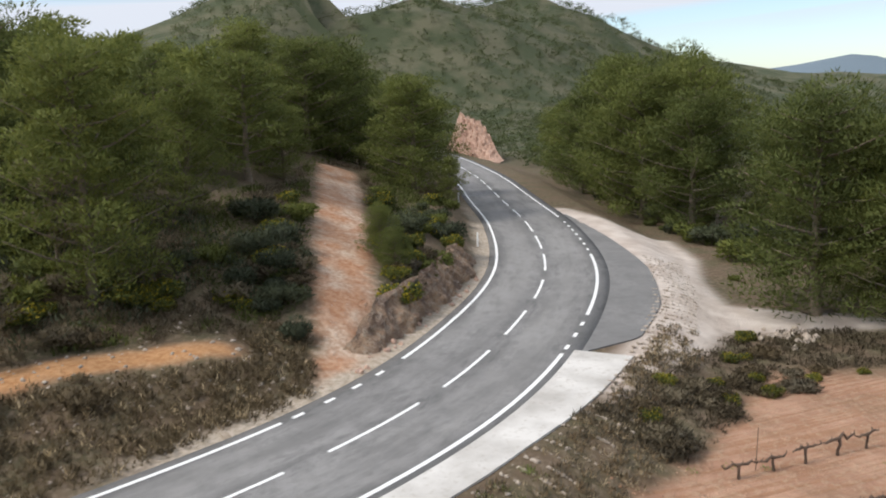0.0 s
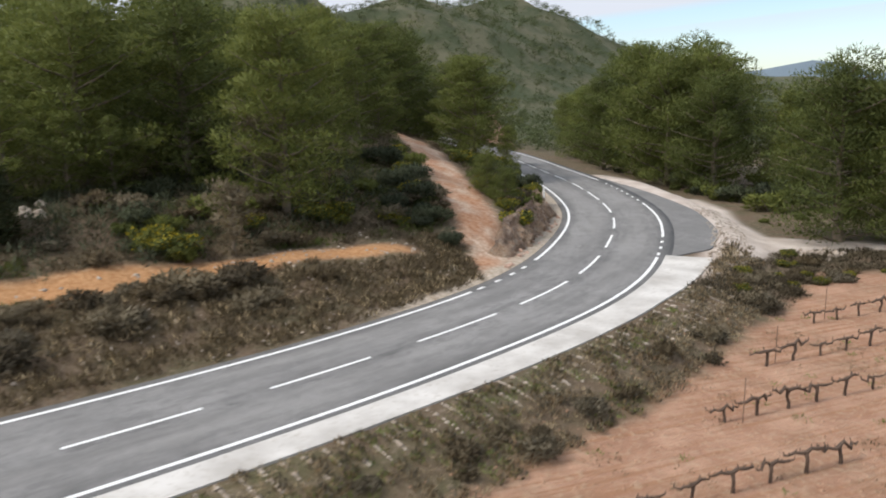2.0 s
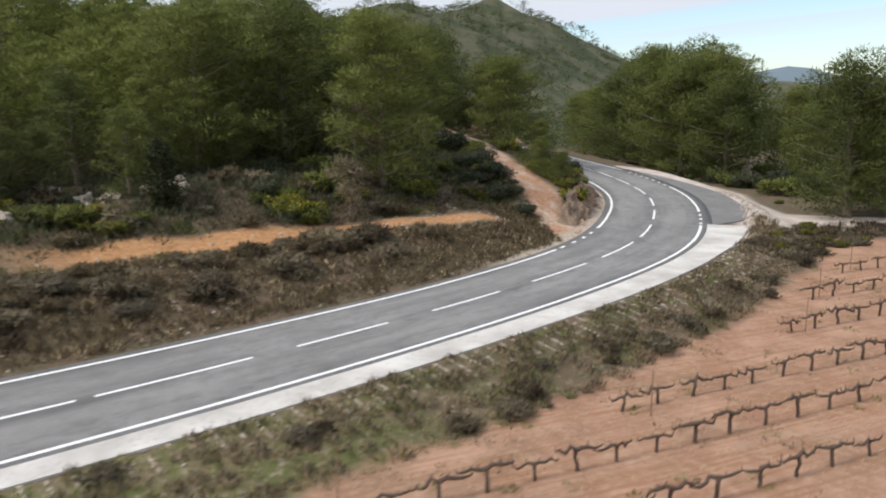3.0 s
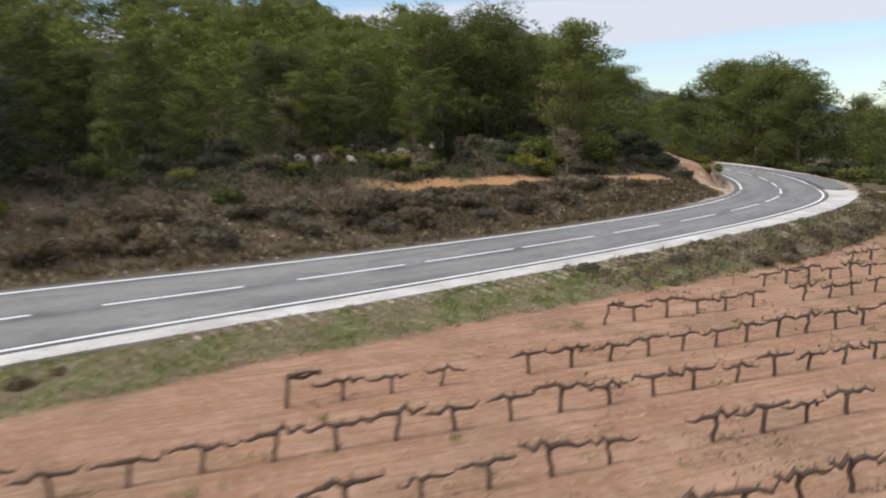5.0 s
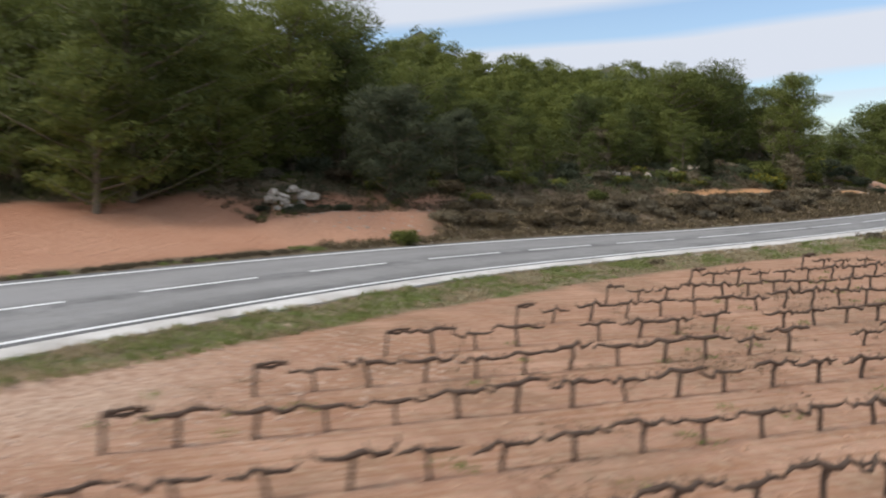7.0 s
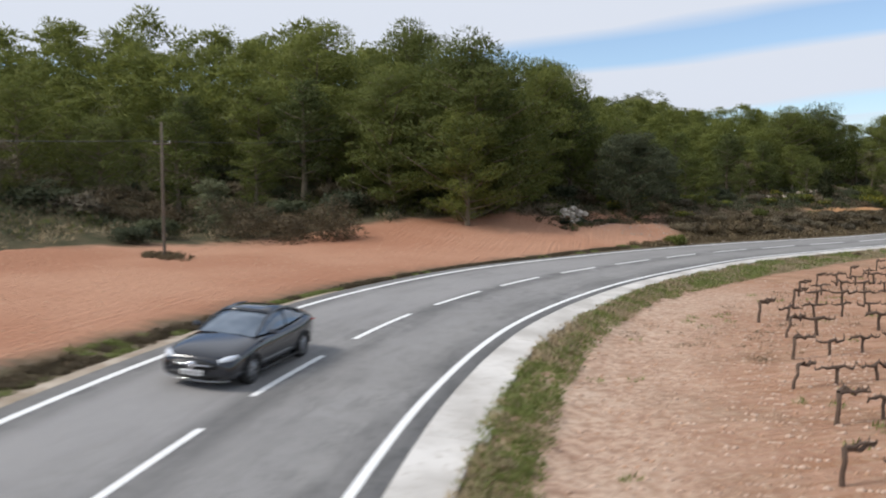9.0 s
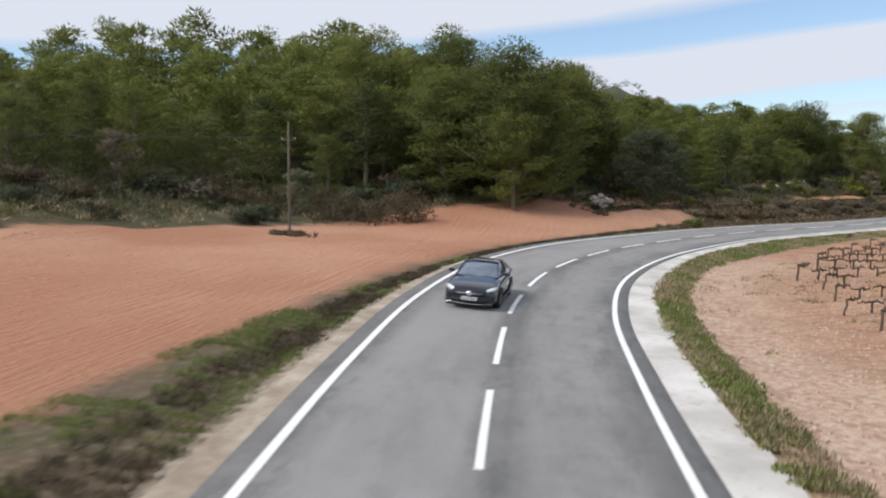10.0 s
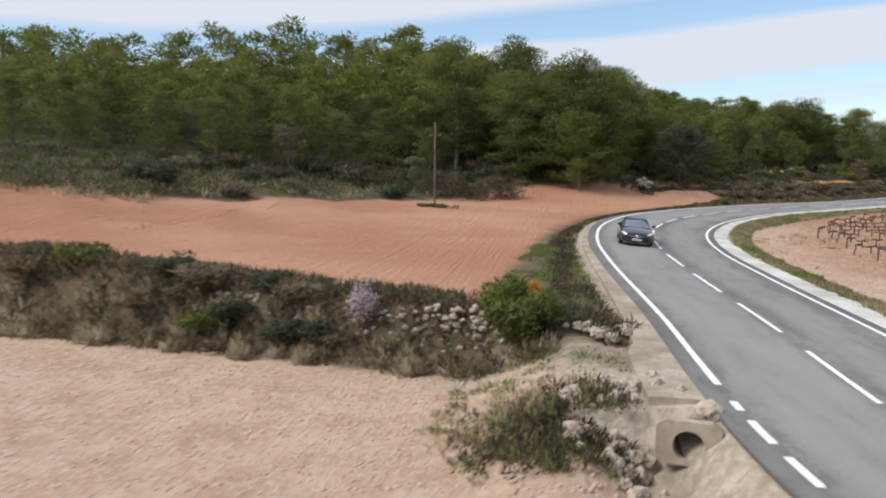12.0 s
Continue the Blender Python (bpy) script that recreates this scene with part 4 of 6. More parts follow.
vines = [vine_thing(s_) for s_ in range(9)]
ends = [vine_thing(40 + s_, 1.35, True) for s_ in range(3)]
VU, VV = np.array((0.914, -0.406)), np.array((0.406, 0.914))
row_turn = math.atan2(VV[1], VV[0]) - math.pi / 2
rnd = random.Random(3)
spots = []
ROWS = [-26.6, -23.2, -19.8, -16.4, -12.9, -9.2, -6.35, -3.5, 0.2] + [3.2 + 2.956 * q for q in range(17)]
for u in ROWS:
    v, first = -100.0, True
    while v < 60:
        v += 1.36 + rnd.uniform(-0.08, 0.08)
        x, y = VU * u + VV * v
        xb = float(np.interp(y, [-100, -87.5, -81.4, -73.5, -58.7, -43.4, -23.6, -11, -3.5, 12, 18, 25, 31], [6, -2.6, -6.3, -10.4, -14.0, -15.5, -13.5, -11.2, -10.6, -8.8, -10.0, -10.4, -9.5]))
        if x < xb or x > 4.5 or y > 31 or y < -97 or (rnd.random() < 0.03 and not first):
            continue
        spots.append((y, x, first))
        first = False
spots.sort()
late = []
for q, (y, x, first) in enumerate(spots):
    pool = ends if first else vines
    if q < 290:
        put(pool[rnd.randrange(len(pool))], x, y, row_turn + (0 if first else rnd.choice((0, math.pi))) + rnd.uniform(-.12, .12), rnd.uniform(0.85, 1.15))
    else:
        late.append((x, y))
Vs, Fs = [], []
for x, y in late:
    src = vines[rnd.randrange(9)]
    m_ = Matrix.Translation((x, y, height1(x, y))) @ Matrix.Rotation(row_turn + rnd.choice((0, math.pi)), 4, 'Z') @ Matrix.Scale(rnd.uniform(0.9, 1.15), 4)
    for ch in src.children:
        o = len(Vs)
        Vs += [tuple(m_ @ w.co) for w in ch.data.vertices]
        Fs += [tuple(a + o for a in p.vertices) for p in ch.data.polygons]
tagged(new("vine_rows", mesh_of("vine_rows", Vs, Fs, M_VINEWOOD, True)), "far rows of bare pruned vines", "vines", kind="stuff")
M_STAKE = simple("rusty_stake", (0.12, 0.07, 0.045, 1), (0.24, 0.15, 0.1, 1), 30, 0.9, 0, 0.2)
stake_me = joined("vine_stake", [tube([(0, 0, -0.2), (0.03, 0.02, 1.5)], [0.022, 0.02], 5)], M_STAKE)
for x, y in ((-9.0, 0.6), (-8.2, 12.6), (-9.6, 19.0), (-12.0, -9.6), (-10.2, 26.5)):
    ob = new("vine_stake", stake_me)
    ob.matrix_basis = Matrix.Translation((x, y, height1(x, y)))
    tagged(ob, "thin rusty stake at the end of a vine row", "stake")


# ---- shrubs ----
def shrub(name, seed, mat, label, category="shrub", h=1.0, r=0.9, clumps=14, per=90, size=0.16, flower=None, thin=0.2):
    rs = np.random.RandomState(seed)
    root = new(name)
    cen, pieces = [], []
    for i in range(clumps):
        a, q = i * 2.4 + rs.uniform(-.4, .4), rs.uniform(0.05, 1) ** 0.6
        zz = h * (0.25 + 0.6 * rs.uniform(0.2, 1) * (1 - 0.5 * q * q))
        c_ = np.array([math.cos(a) * q * r * 0.75, math.sin(a) * q * r * 0.75, zz])
        cen.append(c_)
        pieces.append(tube([(c_[0] * .1, c_[1] * .1, -0.1), tuple(c_ * [.6, .6, .5]), tuple(c_)], [0.03 * h, 0.018 * h, 0.006], 4))
    cen = np.array(cen)
    rad = np.column_stack([rs.uniform(0.25, 0.42, clumps) * r, rs.uniform(0.25, 0.42, clumps) * r, rs.uniform(0.2, 0.34, clumps) * h])
    part("branching_stem", joined("branching_stem", pieces, M_BARK), root)
    V, F, Q = tufts(rs, cen, rad, per, size, 0.5, thin)
    part("foliage", fast_mesh("foliage", V, F, mat, normals=Q), root)
    if flower:
        V, F, Q = tufts(rs, cen + [0, 0, 0.08 * h], rad * 1.05, max(6, per // 5), size * 0.7, 0.5, 0.4)
        tagged(part("blossom", fast_mesh("blossom", V, F, flower, normals=Q), root, "bright yellow flowers"), kind="stuff")
    return tagged(root, label, category)


dry = [shrub("dry_shrub", 100 + q, (M_SCRUB, M_GREY)[q % 2], ("dry brown scrub bush on the bank", "dry grey-brown scrub bush on the bank")[q % 2], h=0.8, r=0.9, per=58, size=0.2) for q in range(4)]
greens = [shrub("green_shrub", 120 + q, M_GREEN, "low green scrub bush on the bank", h=0.9, r=0.85, per=80, size=0.18) for q in range(3)]
gorses = [shrub("gorse_bush", 140 + q, M_GREEN, "green gorse bush with yellow flowers", h=1.0, r=0.9, per=120, flower=M_GORSE) for q in range(3)]
darks = [shrub("kermes_oak_bush", 160 + q, M_OAK, "dense dark green evergreen bush", h=1.1, r=0.95, per=130) for q in range(3)]
for root in dry + greens + gorses + darks:
    root["group"] = "shrubs on the banks"

rnd = random.Random(12)


def scatter(pool, n, y1, y2, d1, d2, lo, hi, side=-1):
    got, tries = 0, 0
    while got < n and tries < n * 12:
        tries += 1
        i = at_y(rnd.uniform(y1, y2))
        o = rnd.uniform(d1, d2)
        o = side * (HALF[i] + o)
        x, y = RD[i, 0] + RN[i, 0] * o, RD[i, 1] + RN[i, 1] * o
        zz = zones(np.array([x]), np.array([y]))
        if max(zz[q][0] for q in ("field", "vine", "track", "lot", "lower")) > 0.25:
            continue
        if float(line_dist(x, y, TRACK)) < 2.2 or float(line_dist(x, y, PATHWAY)) < 1.5:
            continue
        put(pool[rnd.randrange(len(pool))], x, y, rnd.uniform(0, 6), rnd.uniform(lo, hi), 0.1, rnd.uniform(0.9, 1.4))
        got += 1


scatter(dry, 60, -46, 16, 3.0, 8.5, 0.6, 1.2)
scatter(dry + greens, 46, -46, 18, 9.5, 17, 0.6, 1.3)
scatter(dry, 30, -14, 13, 5.6, 8.0, 0.6, 1.0)
scatter(gorses, 26, -40, 22, 10, 16, 0.6, 1.15)
scatter(darks + greens + dry, 40, -46, 22, 14, 19, 0.8, 1.5)
scatter(greens + gorses + darks, 40, 25, 52, 2.6, 13, 0.6, 1.3)
scatter(greens + gorses + darks + dry, 46, 23.5, 37, 2.4, 9, 0.5, 1.1)
scatter(darks + dry, 44, -108, -50, 21, 36, 0.9, 2.2)
scatter(dry, 24, -8, 24, 4.0, 6.4, 0.35, 0.75, 1)
for x, y, sc in ((-15.3, 29.6, 0.8), (-14.6, 32.4, 0.6), (-13.3, 31.0, 0.7), (-13.7, 34.4, 0.65), (-12.5, 33.2, 0.75), (-11.9, 36.0, 0.6), (-15.6, 35.6, 0.75), (-15.2, 36.6, 0.6), (-10.6, 38.2, 0.5)):
    put(gorses[rnd.randrange(3)], x, y, rnd.uniform(0, 6), sc * 0.66, 0.1, 1.1)
for q in range(22):
    put(dry[rnd.randrange(4)], rnd.uniform(-14.8, -11.5), rnd.uniform(25.5, 38), rnd.uniform(0, 6), rnd.uniform(0.4, 0.7), 0.1, 1.4)
scatter(gorses, 4, 24, 36, 4.4, 8.0, 0.35, 0.55, 1)
scatter(dry + greens, 14, 42, 60, 8, 16, 0.5, 0.9, 1)
scatter(dry, 5, -46, -5, 2.4, 4.2, 0.35, 0.6, 1)
scatter(darks + greens, 42, 42, 84, 9, 20, 0.9, 2.0, 1)


def cypress():
    rs = np.random.RandomState(61)
    root = new("juniper_tree")
    z = np.linspace(0.4, 4.3, 16)
    rad = np.array([(0.75 * math.sin(math.pi * (0.15 + 0.8 * (v / 4.6))),) * 2 + (0.5,) for v in z])
    cen = np.column_stack([rs.normal(scale=.1, size=16), rs.normal(scale=.1, size=16), z])
    V, F, Q = tufts(rs, cen, rad, 190, 0.2, 0.8, 0.2)
    part("trunk", joined("trunk", [tube([(0, 0, -.2), (0, 0, 3.6)], [0.1, 0.03], 6)], M_BARK), root)
    part("crown", fast_mesh("crown", V, F, foliage("juniper_needles", (0.025, 0.035, 0.015, 1), (0.05, 0.062, 0.026, 1), (0.085, 0.095, 0.045, 1)), normals=Q), root)
    return tagged(root, "dark columnar juniper on the bank", "tree")


put(cypress(), -38.0, 1.4, 0.0, 0.82, 0.0, 1.45)


def round_tree(name, seed, h, r, mat, label, clumps=60, per=150, size=0.2, low=0.08):
    w, c_ = pine_meshes(seed, h, r, clumps, per, size, mat, low, 0.6)
    return plant(name, w, c_, label, "tree")


put(round_tree("holm_oak", 71, 7.6, 3.9, M_OAK, "broad dark grey-green holm oak at the wood's edge", 90, 210, 0.22, 0.03), -41.2, -36.8)
put(round_tree("holm_oak", 72, 5.6, 2.6, M_OAK, "dark grey-green holm oak at the wood's edge", 60, 160, 0.22, 0.03), -43.6, -28.0)
put(round_tree("olive_tree", 73, 3.6, 1.6, M_OLIVE, "small silvery olive tree behind the brambles", 30, 140, 0.16, 0.1), -52.0, -75.0)
put(round_tree("young_pine", 74, 3.4, 1.0, M_GREEN, "bright yellow-green young pine", 26, 120, 0.16, 0.05), -41.2, -22.5)
for x, y, sc in ((-44.0, -8.5, 1.0), (-33.2, 10.5, 0.8), (-56, -89, 1.0), (-37.4, 15.0, 1.25), (-62, -97, 1.0)):
    put(round_tree("bare_tree", 80 + int(-x), 4.2 * sc, 1.7 * sc, M_GREY, "leafless grey-brown dead tree", 26, 60, 0.24, 0.2), x, y)

# bramble bank that runs into the ploughed field
rs = np.random.RandomState(31)
P = np.array([(-43.0, -68.3), (-45.5, -71.5), (-48.5, -75.5), (-52.5, -80.5), (-57.5, -86.5)])
tt = rs.uniform(0, 4, 75)
bx = np.interp(tt, range(5), P[:, 0]) + rs.normal(scale=0.9, size=75)
by = np.interp(tt, range(5), P[:, 1]) + rs.normal(scale=0.9, size=75)
bz = height(bx, by) + rs.uniform(0.2, 2.1, 75) * smooth(0, 0.5, tt + 0.25)
V, F, Q = tufts(rs, np.column_stack([bx, by, bz]), rs.uniform(0.7, 1.3, (75, 3)) * [1, 1, 0.8], 190, 0.22, 0.4, 0.16)
tagged(new("bramble_bank", fast_mesh("bramble_bank", V, F, M_SCRUB, normals=Q)), "brown dry bramble thicket on a low bank", "bramble", kind="stuff")


# ---- grass and low scrub as stuff ----
def strip_points(rs, n, y1, y2, d1, d2, side):
    i = rs.randint(at_y(y1), at_y(y2), n)
    o = side * (HALF[i] + rs.uniform(0, 1, n) * (np.interp(RD[i, 1], *d2) - np.interp(RD[i, 1], *d1)) + np.interp(RD[i, 1], *d1))
    return RD[i, 0] + RN[i, 0] * o, RD[i, 1] + RN[i, 1] * o


def turf(name, xs_, ys_, mat, label, size, per, spread, seed, tall=0.08, category="grass"):
    rs = np.random.RandomState(seed)
    _, off_, idx_ = road_frame(xs_, ys_)
    strip_edge = np.interp(RD[idx_, 1], [-95, -70, -40, 0, 20, 29, 36, 42, 50, 57], [1.62, 1.5, 1.25, 1.75, 2.2, 3.3, 4.2, 3.9, 2.7, 1.0])
    clear = np.where(off_ > 0, off_ - HALF[idx_] > strip_edge + 0.1 * spread, -off_ - HALF[idx_] > 0.85)
    clear &= ~((off_ < 0) & (off_ > -HALF[idx_] - 3.6) & (ys_ < -117.5) & (ys_ > -121.6))
    xs_, ys_ = xs_[clear], ys_[clear]
    z = height(xs_, ys_)
    cen = np.column_stack([xs_, ys_, z + tall * 0.4])
    rad = np.column_stack([rs.uniform(0.6, 1.2, len(xs_)) * spread] * 2 + [np.full(len(xs_), tall)])
    V, F, Q = tufts(rs, cen, rad, per, size, 1.6, 0.13)
    tagged(new(name, fast_mesh(name, V, F, mat, normals=Q)), label, category, kind="stuff")


rs = np.random.RandomState(91)
FULL = [-140, -75, -50, 0, 30]
x, y = strip_points(rs, 5600, -126, 34, (FULL, [1.6, 1.6, 1.4, 2.0, 3.0]), (FULL, [2.75, 2.9, 5.2, 6.0, 5.5]), 1)
pick = lumps(x, y, 5, 21) + 0.5 * lumps(x, y, 2, 22)
south = y < -55
keep = ((pick > 0.0) & (y < 20)) | (south & (pick > -0.45))
turf("verge_grass", x[keep], y[keep], M_GRASS, "short green grass on the road verge", 0.12, 20, 0.24, 1, 0.06)
brush = (y > -14) & (rs.uniform(size=len(x)) < 0.3)
turf("bank_straw", x[brush], y[brush], M_STRAWBROWN, "pale brown dry grass on the road bank", 0.16, 26, 0.3, 23, 0.08)
turf("verge_brush", x[brush], y[brush], M_GREY, "grey-brown dry brush on the road bank", 0.17, 26, 0.3, 12, 0.12, "scrub")
turf("dry_verge_grass", x[pick < 0.25], y[pick < 0.25], M_DRYGRASS, "dry straw-coloured grass on the road verge", 0.14, 14, 0.27, 2, 0.06)
x, y = strip_points(rs, 5000, -118, -48, ([-118, -90, -48], [1.7, 1.3, 1.0]), ([-118, -104, -90, -75, -48], [6.8, 4.6, 2.2, 1.6, 2.4]), -1)
pick = lumps(x, y, 4, 31) + 0.6 * lumps(x, y, 1.5, 32)
lush = pick > np.interp(y, [-104, -94], [-0.2, 0.55])
turf("field_verge_grass", x[lush], y[lush], M_GRASS, "green grass between gutter and ploughed field", 0.11, 18, 0.24, 3, 0.05)
inner = -road_frame(x, y)[1] - 3.5 < np.interp(y, [-118, -90, -48], [3.4, 2.3, 1.6])
turf("field_verge_brush", x[inner & (pick < 0.2)], y[inner & (pick < 0.2)], M_SCRUB, "dry brown brush between gutter and ploughed field", 0.13, 20, 0.26, 13, 0.07)
x, y = strip_points(rs, 3800, -48, 24, ([-48, 24], [0.9, 0.9]), ([-48, -20, 24], [9.0, 9.5, 6.0]), -1)
keep = (zones(x, y)["field"] < 0.3) & (line_dist(x, y, TRACK) > 1.8) & ((line_dist(x, y, PATHWAY) > 1.4) | (y < -8))
turf("bank_scrub", x[keep], y[keep], M_SCRUB, "low dry brown scrub covering the bank", 0.2, 24, 0.32, 4, 0.16, "scrub")
turf("bank_grass", x[keep][::6], y[keep][::6], M_DRYGRASS, "straw-coloured grass on the bank", 0.2, 16, 0.3, 5, 0.14)
x, y = strip_points(rs, 4600, -48, 60, ([-48, -10, 60], [7.5, 8.5, 3.0]), ([-48, 60], [19, 14]), -1)
keep = (line_dist(x, y, TRACK) > 2.0) & ((line_dist(x, y, PATHWAY) > 1.5) | (y < -8))
kind_ = lumps(x, y, 7, 51) + 0.6 * lumps(x, y, 2.5, 52) + np.where(y > 20, 0.7, -0.15)
turf("slope_scrub", x[keep & (kind_ > 0.35)], y[keep & (kind_ > 0.35)], M_GREEN, "low green scrub under the pines", 0.2, 30, 0.4, 6, 0.22, "scrub")
turf("slope_brush", x[keep & (kind_ < 0.5)], y[keep & (kind_ < 0.5)], M_SCRUB, "low dry brown brush under the pines", 0.19, 26, 0.38, 16, 0.17, "scrub")
turf("slope_twigs", x[keep & (np.abs(kind_) < 0.3)], y[keep & (np.abs(kind_) < 0.3)], M_GREY, "grey dry twigs on the slope", 0.2, 24, 0.4, 18, 0.2, "scrub")
x, y = strip_points(rs, 1500, -46, 30, ([-48, 60], [12, 9.0]), ([-48, 60], [26, 20]), -1)
keep = (line_dist(x, y, TRACK) > 2.0)
turf("wood_edge_scrub", x[keep], y[keep], M_OAK, "dark undergrowth along the wood's edge", 0.26, 30, 0.6, 7, 0.4, "scrub")
x, y = strip_points(rs, 1300, -112, -48, ([-112, -95, -70, -48], [51, 31, 24, 15]), ([-112, -95, -70, -48], [64, 44, 34, 24]), -1)
turf("field_edge_scrub", x[::2], y[::2], M_OAK, "dark undergrowth behind the ploughed field", 0.3, 40, 0.8, 8, 0.55, "scrub")
turf("field_edge_bushes", x[1::4], y[1::4], M_GREEN, "low green bushes behind the ploughed field", 0.24, 50, 0.7, 81, 0.5, "scrub")
turf("field_edge_brush", x[2::2], y[2::2], M_GREY, "grey-brown brush behind the ploughed field", 0.24, 44, 0.8, 82, 0.45, "scrub")
x, y = strip_points(rs, 260, -125, -60, ([-112, -95, -70, -48], [50, 29, 22, 15]), ([-112, -95, -70, -48], [55, 34, 27, 18]), -1)
turf("field_edge_straw", x, y, M_DRYGRASS, "pale dry grass along the edge of the ploughed field", 0.3, 26, 0.6, 9, 0.3, "scrub")
x, y = rs.uniform(-17, -8, 900), rs.uniform(24, 44, 900)
zz = zones(x, y)
keep = (zz["vine"] < 0.3) & (zz["lot"] < 0.3)
turf("lot_edge_brush", x[keep], y[keep], M_SCRUB, "grey-brown dry brush between lot and vineyard", 0.17, 26, 0.3, 14, 0.12, "scrub")
x, y = strip_points(rs, 1500, -128, -84, ([-128, -112, -95, -84], [51, 51, 30, 26]), ([-128, -112, -95, -84], [70, 68, 47, 36]), -1)
kind_ = lumps(x, y, 8, 53) + 0.6 * lumps(x, y, 3, 54)
turf("belt_brush", x[kind_ < 0.2], y[kind_ < 0.2], M_SCRUB, "brown brush between ploughed field and wood", 0.22, 34, 0.6, 19, 0.35, "scrub")
turf("belt_bushes", x[kind_ > 0.1], y[kind_ > 0.1], M_GREEN, "green and yellowish bushes between field and wood", 0.2, 40, 0.6, 20, 0.45, "scrub")
turf("belt_twigs", x[np.abs(kind_) < 0.25], y[np.abs(kind_) < 0.25], M_GREY, "grey dry twigs between field and wood", 0.24, 34, 0.6, 21, 0.4, "scrub")
# dark undergrowth that fills the wood between the trunks
x, y = strip_points(rs, 1700, -132, 75, ([-140, -112, -95, -70, -52, -46, -20, 20, 60, 75], [74, 70, 49, 37, 29, 21, 20, 22, 13, 12]), ([-140, -112, -95, -70, -52, -46, -20, 20, 60, 75], [98, 94, 75, 64, 56, 48, 46, 46, 30, 28]), -1)
keep = line_dist(x, y, TRACK) > 4.0
turf("wood_undergrowth", x[keep], y[keep], M_PINE_DARK, "dark green undergrowth between the pine trunks", 0.42, 44, 1.5, 24, 1.5, "scrub")
# tufts of weeds among the vines
xv = rs.uniform(-14, 4, 260)
yv = rs.uniform(-95, 30, 260)
ok = zones(xv, yv)["vine"] > 0.6
xv, yv = xv[ok], yv[ok]
turf("vineyard_weeds", xv, yv, M_GRASS, "scattered green weeds between the vines", 0.12, 26, 0.28, 10, 0.05)

xv = rs.uniform(-14, 4, 3000)
yv = rs.uniform(-82, 26, 3000)
ok = (zones(xv, yv)["vine"] > 0.7) & (lumps(xv, yv, 9, 41) + 0.6 * lumps(xv, yv, 3, 42) > 0.25)
turf("vineyard_dead_weeds", xv[ok], yv[ok], M_STRAWBROWN, "thin brown dead weeds between the vine rows", 0.1, 16, 0.4, 15, 0.03)

# clods and stones on the soil
def stones(name, n, pts, lo, hi, mat, label, seed):
    rs = np.random.RandomState(seed)
    x, y = pts
    _, off_, idx_ = road_frame(x, y)
    clear = np.abs(off_) - HALF[idx_] > np.where(off_ > 0, 1.4, 0.9)
    x, y = x[clear], y[clear]
    z = height(x, y)
    oct_v = np.array([(1, 0, 0), (-1, 0, 0), (0, 1, 0), (0, -1, 0), (0, 0, 1), (0, 0, -1)], float)
    oct_f = np.array([(0, 2, 4), (2, 1, 4), (1, 3, 4), (3, 0, 4), (2, 0, 5), (1, 2, 5), (3, 1, 5), (0, 3, 5)])
    m = len(x)
    sz = rs.uniform(lo, hi, (m, 1, 1)) * rs.uniform(0.6, 1.3, (m, 1, 3)) * rs.uniform(0.75, 1.25, (m, 6, 3))
    a = rs.uniform(0, 6.28, m)
    v = oct_v[None] * sz
    v[:, :, 2] *= 0.65
    vx = v[:, :, 0] * np.cos(a)[:, None] - v[:, :, 1] * np.sin(a)[:, None]
    vy = v[:, :, 0] * np.sin(a)[:, None] + v[:, :, 1] * np.cos(a)[:, None]
    V = np.stack([vx + x[:, None], vy + y[:, None], v[:, :, 2] + z[:, None]], 2).reshape(-1, 3)
    F = (oct_f[None] + (np.arange(m) * 6)[:, None, None]).reshape(-1, 3)
    tagged(new(name, fast_mesh(name, V, F, mat)), label, "stones", kind="stuff")


M_CLOD = simple("soil_clod", (0.36, 0.2, 0.12, 1), (0.5, 0.325, 0.215, 1), 1.5, 0.95)
M_PALECLOD = simple("pale_clod", (0.4, 0.27, 0.195, 1), (0.58, 0.43, 0.33, 1), 1.5, 0.95)
rs = np.random.RandomState(17)
stones("vineyard_clods", 0, (rs.uniform(-13, 5, 9000), rs.uniform(-92, 30, 9000)), 0.025, 0.07, M_CLOD, "clods of reddish earth among the vines", 1)
i = rs.randint(at_y(-112), at_y(-60), 3600)
o = HALF[i] + rs.uniform(3.0, 11, 3600)
stones("headland_clods", 0, (RD[i, 0] + RN[i, 0] * o, RD[i, 1] + RN[i, 1] * o), 0.03, 0.09, M_PALECLOD, "pale clods on the bare headland", 2)
i = rs.randint(at_y(-118), at_y(-52), 2600)
o = -HALF[i] - rs.uniform(3.5, 24, 2600)
zx, zy = RD[i, 0] + RN[i, 0] * o, RD[i, 1] + RN[i, 1] * o
ok = zones(zx, zy)["field"] > 0.6
stones("field_clods", 0, (zx[ok], zy[ok]), 0.03, 0.09, M_CLOD, "clods on the red ploughed field", 3)
t_, w_ = rs.uniform(-3, 30, 9500), rs.uniform(2.2, 22, 9500)
zx, zy = WALL_0[0] + WALL_T[0] * t_ + WALL_N[0] * w_, WALL_0[1] + WALL_T[1] * t_ + WALL_N[1] * w_
ok = zones(zx, zy)["lower"] > 0.6
stones("lower_field_clods", 0, (zx[ok], zy[ok]), 0.03, 0.085, M_PALECLOD, "pale clods on the lower field", 4)
x, y = strip_points(rs, 900, -46, 22, ([-48, 24], [0.8, 0.8]), ([-48, 24], [12, 9]), -1)
